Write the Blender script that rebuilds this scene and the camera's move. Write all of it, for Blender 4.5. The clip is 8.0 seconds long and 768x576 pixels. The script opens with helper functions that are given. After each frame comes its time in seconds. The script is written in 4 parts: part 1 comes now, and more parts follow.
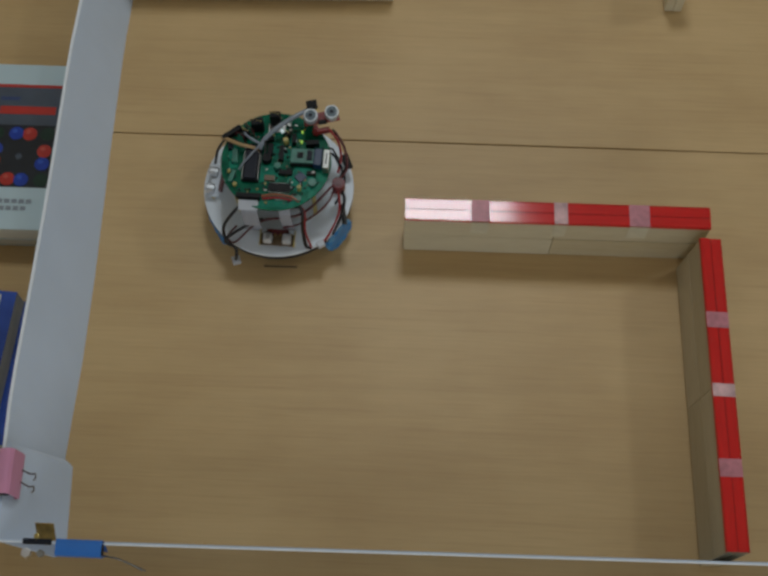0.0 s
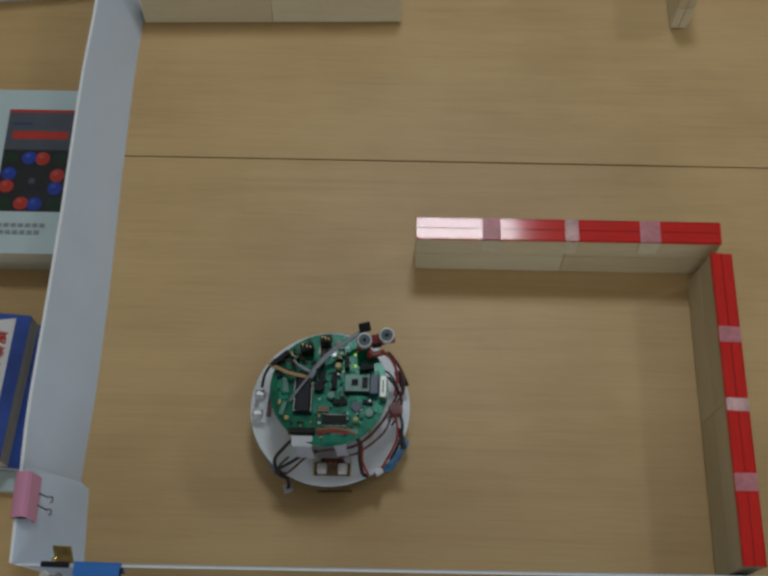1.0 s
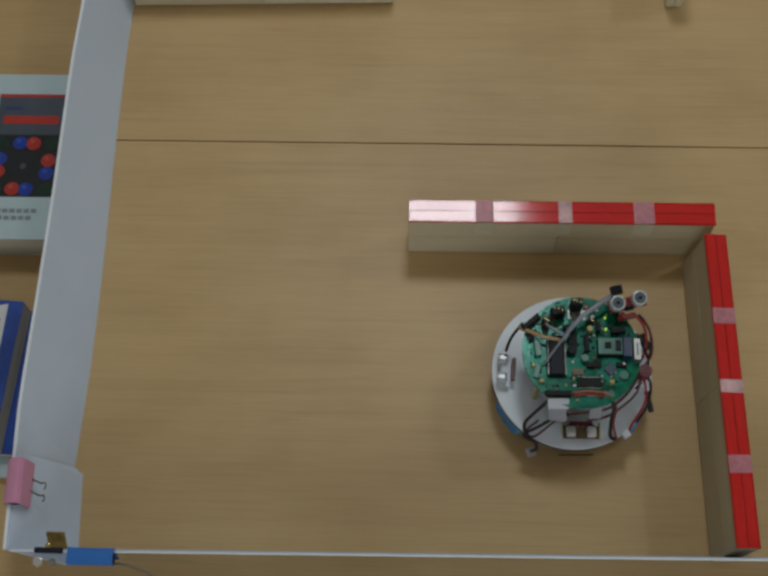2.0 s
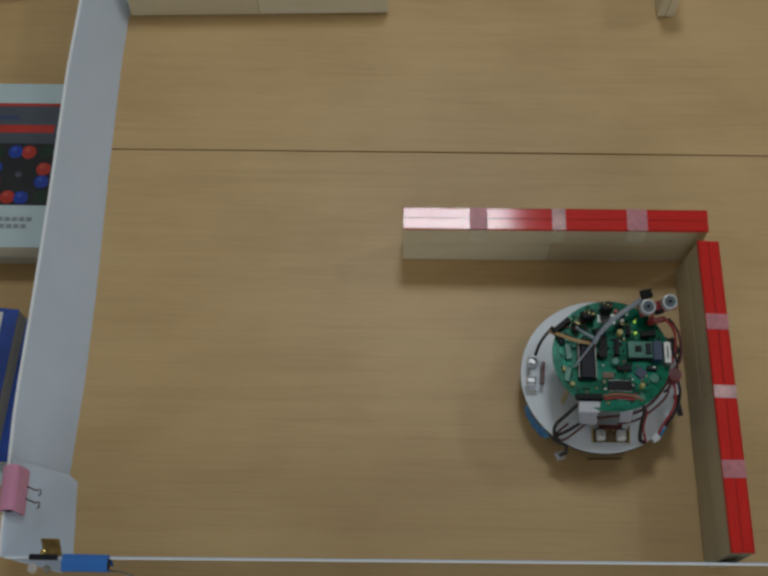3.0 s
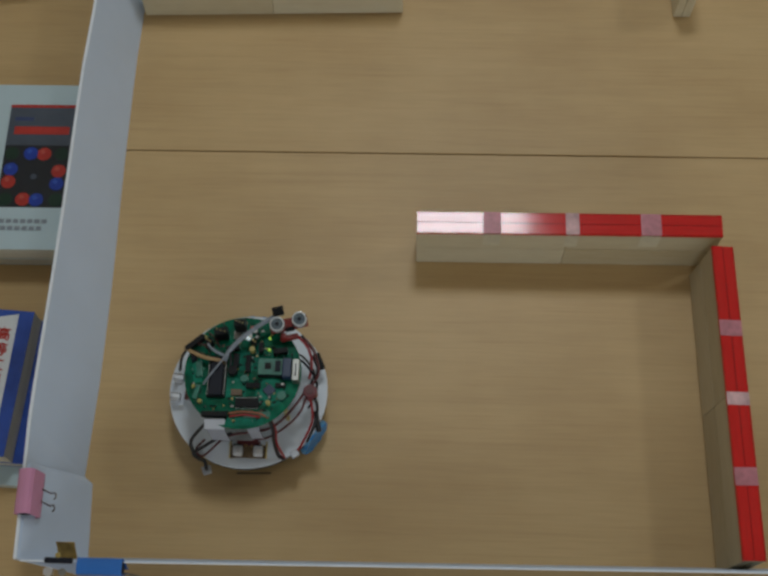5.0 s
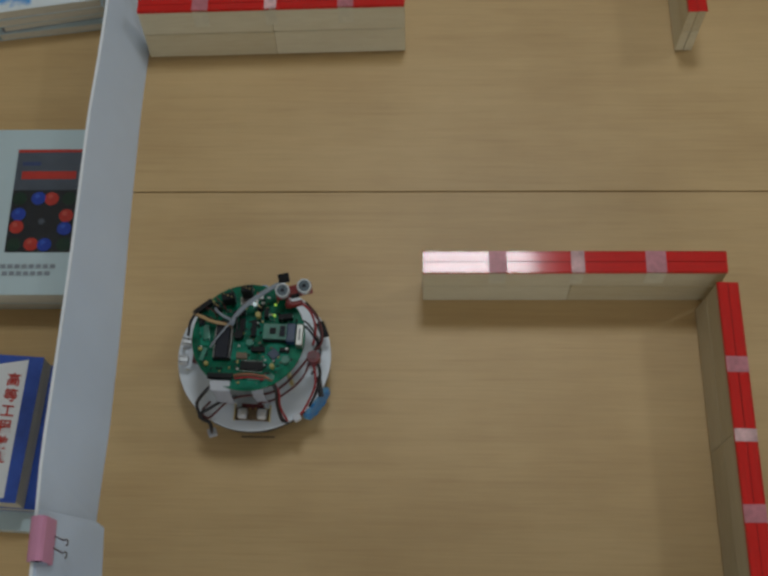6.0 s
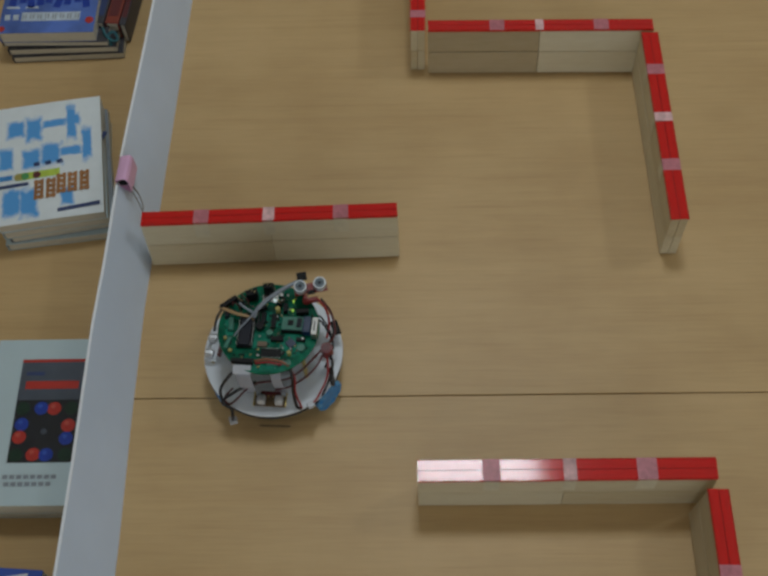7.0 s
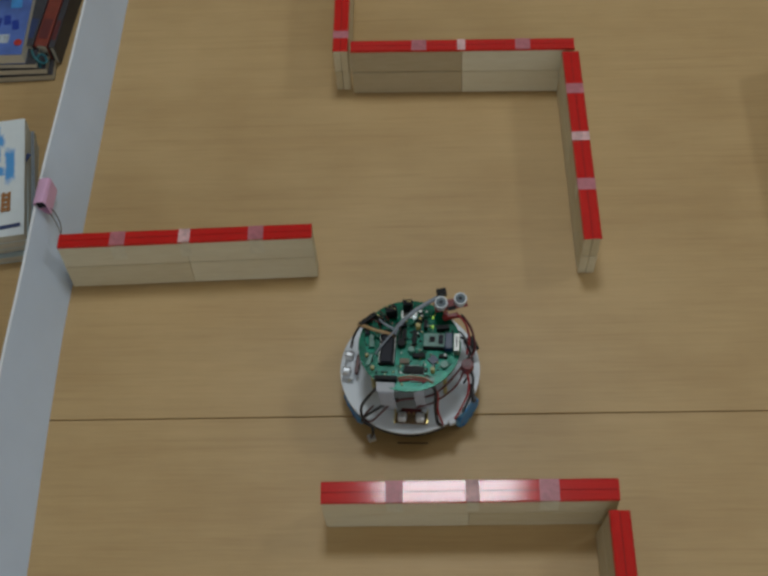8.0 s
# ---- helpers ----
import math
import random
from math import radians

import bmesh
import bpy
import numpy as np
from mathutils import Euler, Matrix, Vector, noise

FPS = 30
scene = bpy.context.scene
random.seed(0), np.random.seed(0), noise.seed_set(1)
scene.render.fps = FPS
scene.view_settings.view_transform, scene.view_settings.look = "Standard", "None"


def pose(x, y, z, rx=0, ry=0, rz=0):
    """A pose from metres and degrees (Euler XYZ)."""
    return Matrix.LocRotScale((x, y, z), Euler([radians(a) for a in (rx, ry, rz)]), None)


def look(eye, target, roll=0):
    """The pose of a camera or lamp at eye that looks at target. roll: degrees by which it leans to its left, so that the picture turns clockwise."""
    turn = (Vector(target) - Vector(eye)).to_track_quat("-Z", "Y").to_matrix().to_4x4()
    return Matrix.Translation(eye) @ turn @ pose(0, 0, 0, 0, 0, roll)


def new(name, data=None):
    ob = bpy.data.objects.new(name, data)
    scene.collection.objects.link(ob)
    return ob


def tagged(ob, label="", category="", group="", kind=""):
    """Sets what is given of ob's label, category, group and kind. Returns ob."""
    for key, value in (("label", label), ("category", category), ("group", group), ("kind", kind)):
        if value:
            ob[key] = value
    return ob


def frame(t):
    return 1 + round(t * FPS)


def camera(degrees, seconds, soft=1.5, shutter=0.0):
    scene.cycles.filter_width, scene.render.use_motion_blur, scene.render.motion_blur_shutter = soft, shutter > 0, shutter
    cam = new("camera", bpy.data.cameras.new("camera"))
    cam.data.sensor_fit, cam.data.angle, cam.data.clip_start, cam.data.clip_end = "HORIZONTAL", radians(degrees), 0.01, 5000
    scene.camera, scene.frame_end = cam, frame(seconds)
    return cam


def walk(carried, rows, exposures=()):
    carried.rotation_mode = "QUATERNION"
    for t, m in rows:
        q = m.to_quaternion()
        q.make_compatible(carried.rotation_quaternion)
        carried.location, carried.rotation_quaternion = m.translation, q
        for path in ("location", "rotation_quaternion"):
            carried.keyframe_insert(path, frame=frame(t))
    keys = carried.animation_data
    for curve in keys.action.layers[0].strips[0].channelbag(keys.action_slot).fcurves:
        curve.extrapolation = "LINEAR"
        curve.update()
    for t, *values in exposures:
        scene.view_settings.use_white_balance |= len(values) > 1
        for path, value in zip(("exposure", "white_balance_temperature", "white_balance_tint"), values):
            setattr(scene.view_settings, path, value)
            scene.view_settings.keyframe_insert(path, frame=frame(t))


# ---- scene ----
cam = camera(35.5, 8.0, soft=3.0)
PATH = [
    (0, (0.0, -0.604, 1.362), (-0.029, 0.1489, -0.4907), 0.2),
    (0.1, (-0.0022, -0.6032, 1.362), (-0.0334, 0.0934, -0.5125), -1.27),
    (0.2, (-0.0044, -0.6024, 1.362), (-0.0371, 0.0854, -0.5157), -1.82),
    (0.3, (-0.0066, -0.6016, 1.362), (-0.0401, 0.0765, -0.5192), -1.76),
    (0.4, (-0.0088, -0.6008, 1.362), (-0.0435, 0.079, -0.5186), -1.93),
    (0.5, (-0.011, -0.6, 1.362), (-0.046, 0.1152, -0.5054), -1.7),
    (0.6, (-0.0106, -0.6012, 1.3632), (-0.0456, 0.128, -0.4988), -1.76),
    (0.7, (-0.0102, -0.6024, 1.3644), (-0.0479, 0.1564, -0.4857), -1.76),
    (0.8, (-0.0098, -0.6036, 1.3656), (-0.0472, 0.1642, -0.4808), -1.39),
    (0.9, (-0.0094, -0.6048, 1.3668), (-0.0448, 0.1762, -0.4741), -1.14),
    (1, (-0.009, -0.606, 1.368), (-0.047, 0.1749, -0.4728), -1.1),
    (1.5, (-0.006, -0.609, 1.365), (-0.041, 0.1538, -0.4835), -1.2),
    (1.7, (-0.0007, -0.5995, 1.3641), (-0.0461, 0.1498, -0.4897), -2.07),
    (2.8, (0.0067, -0.6035, 1.3679), (-0.0288, 0.1505, -0.4842), -1.5),
    (3, (0.004, -0.611, 1.365), (-0.031, 0.1633, -0.4787), -1.4),
    (3.3, (0.0042, -0.6006, 1.3666), (-0.0356, 0.1673, -0.4797), -1.83),
    (3.5, (0.003, -0.6, 1.366), (-0.037, 0.1672, -0.4806), -1.6),
    (4, (0.0, -0.604, 1.365), (-0.047, 0.1723, -0.4776), -2.1),
    (4.5, (0.002, -0.615, 1.366), (-0.051, 0.1708, -0.4724), -2.4),
    (4.7, (0.0038, -0.6023, 1.3712), (-0.0512, 0.1634, -0.4756), -2.55),
    (5.8, (0.0112, -0.5667, 1.3888), (-0.0649, 0.1595, -0.4732), -4.85),
    (6, (0.006, -0.555, 1.398), (-0.066, 0.2031, -0.4513), -4.7),
    (6.1, (0.0082, -0.5456, 1.409), (-0.0629, 0.2581, -0.421), -4.32),
    (6.2, (0.0104, -0.5362, 1.42), (-0.0597, 0.2853, -0.4022), -4.17),
    (6.3, (0.0126, -0.5268, 1.431), (-0.0592, 0.3548, -0.3628), -3.99),
    (6.4, (0.0148, -0.5174, 1.442), (-0.0607, 0.374, -0.3468), -4.18),
    (6.5, (0.017, -0.508, 1.453), (-0.057, 0.422, -0.3161), -4.5),
    (6.6, (0.0178, -0.5064, 1.4548), (-0.0569, 0.4398, -0.3056), -4.51),
    (6.7, (0.0186, -0.5048, 1.4566), (-0.0569, 0.4674, -0.2896), -4.34),
    (6.8, (0.0194, -0.5032, 1.4584), (-0.0591, 0.4754, -0.2841), -4.36),
    (6.9, (0.0202, -0.5016, 1.4602), (-0.0588, 0.4782, -0.2815), -4.51),
    (7, (0.021, -0.5, 1.462), (-0.06, 0.4763, -0.2816), -4.7),
    (7.1, (0.0274, -0.4988, 1.4618), (-0.0605, 0.4769, -0.2818), -5.26),
    (7.2, (0.0338, -0.4976, 1.4616), (-0.0604, 0.4788, -0.2813), -5.86),
    (7.3, (0.0402, -0.4964, 1.4614), (-0.0462, 0.474, -0.2853), -5.78),
    (7.4, (0.0466, -0.4952, 1.4612), (-0.0188, 0.4707, -0.2889), -4.56),
    (7.5, (0.053, -0.494, 1.461), (0.011, 0.4758, -0.2876), -3.7),
    (7.6, (0.0738, -0.4928, 1.462), (0.0219, 0.4783, -0.2856), -4.46),
    (7.7, (0.0946, -0.4916, 1.463), (0.0701, 0.4865, -0.2813), -3.24),
    (7.8, (0.1154, -0.4904, 1.464), (0.086, 0.4927, -0.2774), -2.77),
    (7.9, (0.1362, -0.4892, 1.465), (0.0574, 0.5023, -0.2701), -4.3),
    (8, (0.157, -0.488, 1.466), (0.052, 0.503, -0.268), -6.1),
]
walk(cam, [(t, look(eye, target, roll)) for t, eye, target, roll in PATH])

# ---- world and light ----
world = bpy.data.worlds.new("room_air")
scene.world = world
world.use_nodes = True
world.node_tree.nodes["Background"].inputs[0].default_value = (0.80, 0.88, 1.0, 1)
world.node_tree.nodes["Background"].inputs[1].default_value = 0.02
scene.view_settings.exposure = -0.13


def ceiling_lamp(x, y, sx, sy, watts, tint):
    """The light of a ceiling fixture, just under its diffuser."""
    data = bpy.data.lights.new("ceiling_lamp", "AREA")
    data.shape, data.size, data.size_y = "RECTANGLE", sx, sy
    data.energy, data.color = watts, tint
    ob = new("ceiling_lamp", data)
    ob.matrix_world = pose(x, y, CEIL - 0.062)
    return ob


CEIL = 3.2
LAMPS = [(0.15, 1.33, 0.54, 0.54, 24.5), (2.80, 1.20, 0.40, 0.40, 18.5)]
for lx, ly, lsx, lsy, lw in LAMPS:
    ceiling_lamp(lx, ly, lsx, lsy, lw, (0.88, 0.96, 1.0))


# unseen window added behind the camera; its area lamp fills the south-facing sides
FILL_WINDOW = (0.5, 1.35, 3.0, 1.5)
sky = bpy.data.lights.new("south_fill", "AREA")
sky.shape, sky.size, sky.size_y, sky.energy, sky.color = "RECTANGLE", FILL_WINDOW[2], FILL_WINDOW[3], 23.5, (0.87, 0.94, 1.0)
new("south_fill", sky).matrix_world = pose(FILL_WINDOW[0], -2.47, FILL_WINDOW[1], 90, 0, 0)


# ---- materials ----
def material(name, base, rough=0.5, metal=0.0, var=0.12, scale=40.0, bump=0.0, bump_scale=200.0,
             stretch=(1, 1, 1), spec=0.5, coat=0.0, coat_rough=0.05, rand=0.0, second=None, emit=None, space="Object"):
    m = bpy.data.materials.new(name)
    m.use_nodes = True
    nt = m.node_tree
    b = nt.nodes["Principled BSDF"]
    b.inputs["Roughness"].default_value = rough
    b.inputs["Metallic"].default_value = metal
    b.inputs["Specular IOR Level"].default_value = spec
    b.inputs["Coat Weight"].default_value = coat
    b.inputs["Coat Roughness"].default_value = coat_rough
    tc = nt.nodes.new("ShaderNodeTexCoord")
    mp = nt.nodes.new("ShaderNodeMapping")
    mp.inputs["Scale"].default_value = stretch
    nt.links.new(tc.outputs[space], mp.inputs[0])
    n1 = nt.nodes.new("ShaderNodeTexNoise")
    n1.inputs["Scale"].default_value, n1.inputs["Detail"].default_value = scale, 5
    n2 = nt.nodes.new("ShaderNodeTexNoise")
    n2.inputs["Scale"].default_value, n2.inputs["Detail"].default_value = scale / 6, 3
    for n in (n1, n2):
        nt.links.new(mp.outputs[0], n.inputs["Vector"])
    add = nt.nodes.new("ShaderNodeMath")
    add.operation = "ADD"
    nt.links.new(n1.outputs["Fac"], add.inputs[0])
    nt.links.new(n2.outputs["Fac"], add.inputs[1])
    rng = nt.nodes.new("ShaderNodeMapRange")
    rng.inputs["From Min"].default_value, rng.inputs["From Max"].default_value = 0.7, 1.3
    nt.links.new(add.outputs[0], rng.inputs["Value"])
    fac = rng.outputs[0]
    if rand:
        oi = nt.nodes.new("ShaderNodeObjectInfo")
        mixr = nt.nodes.new("ShaderNodeMix")
        mixr.inputs[0].default_value = rand
        nt.links.new(rng.outputs[0], mixr.inputs[2])
        nt.links.new(oi.outputs["Random"], mixr.inputs[3])
        fac = mixr.outputs[0]
    mix = nt.nodes.new("ShaderNodeMix")
    mix.data_type = "RGBA"
    dark = second or tuple(c * (1 - var) for c in base)
    light = base if second else tuple(min(1, c * (1 + var)) for c in base)
    mix.inputs[6].default_value = (*dark, 1)
    mix.inputs[7].default_value = (*light, 1)
    nt.links.new(fac, mix.inputs[0])
    nt.links.new(mix.outputs[2], b.inputs["Base Color"])
    if bump:
        nb = nt.nodes.new("ShaderNodeTexNoise")
        nb.inputs["Scale"].default_value, nb.inputs["Detail"].default_value = bump_scale, 4
        nt.links.new(mp.outputs[0], nb.inputs["Vector"])
        bp = nt.nodes.new("ShaderNodeBump")
        bp.inputs["Strength"].default_value, bp.inputs["Distance"].default_value = bump, 0.001
        nt.links.new(nb.outputs["Fac"], bp.inputs["Height"])
        nt.links.new(bp.outputs[0], b.inputs["Normal"])
    if emit:
        b.inputs["Emission Color"].default_value = (*emit[0], 1)
        b.inputs["Emission Strength"].default_value = emit[1]
    return m


def wood_floor_material():
    """Pale brown laminate: fine short streaks along x, darker pores and broad mottling."""
    m = material("laminate", (0.562, 0.389, 0.187), 0.42, var=0.035, scale=7, stretch=(3.0, 60, 1), spec=0.35, bump=0.05, bump_scale=60)
    nt = m.node_tree
    b = nt.nodes["Principled BSDF"]
    tc = nt.nodes.new("ShaderNodeTexCoord")
    # streaks of three lengths, then the mottling: scale along x and y, ramp ends, darkest tint, strength
    layers = (((2.2, 80), 3, (0.28, 0.45), (0.82, 0.76, 0.68), 0.30),
              ((7.0, 230), 4, (0.30, 0.60), (0.90, 0.87, 0.83), 0.40),
              ((0.8, 26), 3, (0.30, 0.62), (0.93, 0.90, 0.87), 0.35),
              ((2.6, 3.4), 4, (0.33, 0.66), (0.90, 0.87, 0.83), 1.0))
    src = b.inputs["Base Color"].links[0].from_socket
    for k, ((sx, sy), detail, (r0, r1), tint, strength) in enumerate(layers):
        mp = nt.nodes.new("ShaderNodeMapping")
        mp.inputs["Scale"].default_value = (sx, sy, 1)
        mp.inputs["Location"].default_value = (3.1 * k, 1.7 * k, 0)
        nt.links.new(tc.outputs["Object"], mp.inputs[0])
        n = nt.nodes.new("ShaderNodeTexNoise")
        n.inputs["Scale"].default_value, n.inputs["Detail"].default_value = 2.0, detail
        nt.links.new(mp.outputs[0], n.inputs["Vector"])
        ramp = nt.nodes.new("ShaderNodeValToRGB")
        ramp.color_ramp.elements[0].position, ramp.color_ramp.elements[0].color = r0, (*tint, 1)
        ramp.color_ramp.elements[1].position, ramp.color_ramp.elements[1].color = r1, (1.03, 1.03, 1.03, 1)
        nt.links.new(n.outputs["Fac"], ramp.inputs[0])
        mul = nt.nodes.new("ShaderNodeMix")
        mul.data_type, mul.blend_type = "RGBA", "MULTIPLY"
        mul.inputs[0].default_value = strength
        nt.links.new(src, mul.inputs[6])
        nt.links.new(ramp.outputs[0], mul.inputs[7])
        src = mul.outputs[2]
    nt.links.new(src, b.inputs["Base Color"])
    return m


STROKES = ((-0.048, 0.062, 0.011, 0.013), (-0.022, 0.057, 0.010, 0.019), (0.007, 0.064, 0.016, 0.006), (0.033, 0.063, 0.006, 0.027), (0.037, 0.067, 0.008, 0.010),
           (-0.026, 0.005, 0.012, 0.015), (0.003, 0.009, 0.013, 0.016), (0.030, 0.011, 0.015, 0.007), (0.055, 0.019, 0.006, 0.024),
           (-0.055, -0.067, 0.011, 0.019), (-0.030, -0.070, 0.011, 0.021), (0.025, -0.068, 0.008, 0.013), (-0.063, 0.010, 0.009, 0.016))


def brush_cover_material():
    """Glossy white cover with washed sky-blue strokes: x, y, half width and half height of each."""
    m = material("brush_cover", (0.70, 0.76, 0.78), 0.35, var=0.04, scale=60, spec=0.4)
    nt = m.node_tree
    b = nt.nodes["Principled BSDF"]
    src = b.inputs["Base Color"].links[0].from_socket

    def calc(op, a, c, d=None):
        n = nt.nodes.new("ShaderNodeMath")
        n.operation = op
        for i, v in enumerate((a, c, d)):
            if v is None:
                continue
            if isinstance(v, float):
                n.inputs[i].default_value = v
            else:
                nt.links.new(v, n.inputs[i])
        return n.outputs[0]

    tc = nt.nodes.new("ShaderNodeTexCoord")
    wob = nt.nodes.new("ShaderNodeTexNoise")
    wob.inputs["Scale"].default_value, wob.inputs["Detail"].default_value = 90, 4
    nt.links.new(tc.outputs["Object"], wob.inputs["Vector"])
    sep = nt.nodes.new("ShaderNodeSeparateXYZ")
    nt.links.new(tc.outputs["Object"], sep.inputs[0])
    total = None
    for x, y, hx, hy in STROKES:
        ax = calc("MULTIPLY", calc("ABSOLUTE", calc("SUBTRACT", sep.outputs["X"], x), 0.0), 1.0 / hx)
        ay = calc("MULTIPLY", calc("ABSOLUTE", calc("SUBTRACT", sep.outputs["Y"], y), 0.0), 1.0 / hy)
        near = calc("SUBTRACT", 1.25, calc("MAXIMUM", ax, ay))
        total = near if total is None else calc("MAXIMUM", total, near)
    rough = calc("MULTIPLY_ADD", wob.outputs["Fac"], 1.1, -0.55)
    mask = nt.nodes.new("ShaderNodeMapRange")
    mask.inputs["From Min"].default_value, mask.inputs["From Max"].default_value = -0.15, 0.42
    mask.inputs["To Max"].default_value = 0.92
    nt.links.new(calc("ADD", total, rough), mask.inputs["Value"])
    mix = nt.nodes.new("ShaderNodeMix")
    mix.data_type = "RGBA"
    nt.links.new(mask.outputs[0], mix.inputs[0])
    nt.links.new(src, mix.inputs[6])
    mix.inputs[7].default_value = (0.04, 0.30, 0.70, 1)
    nt.links.new(mix.outputs[2], b.inputs["Base Color"])
    return m


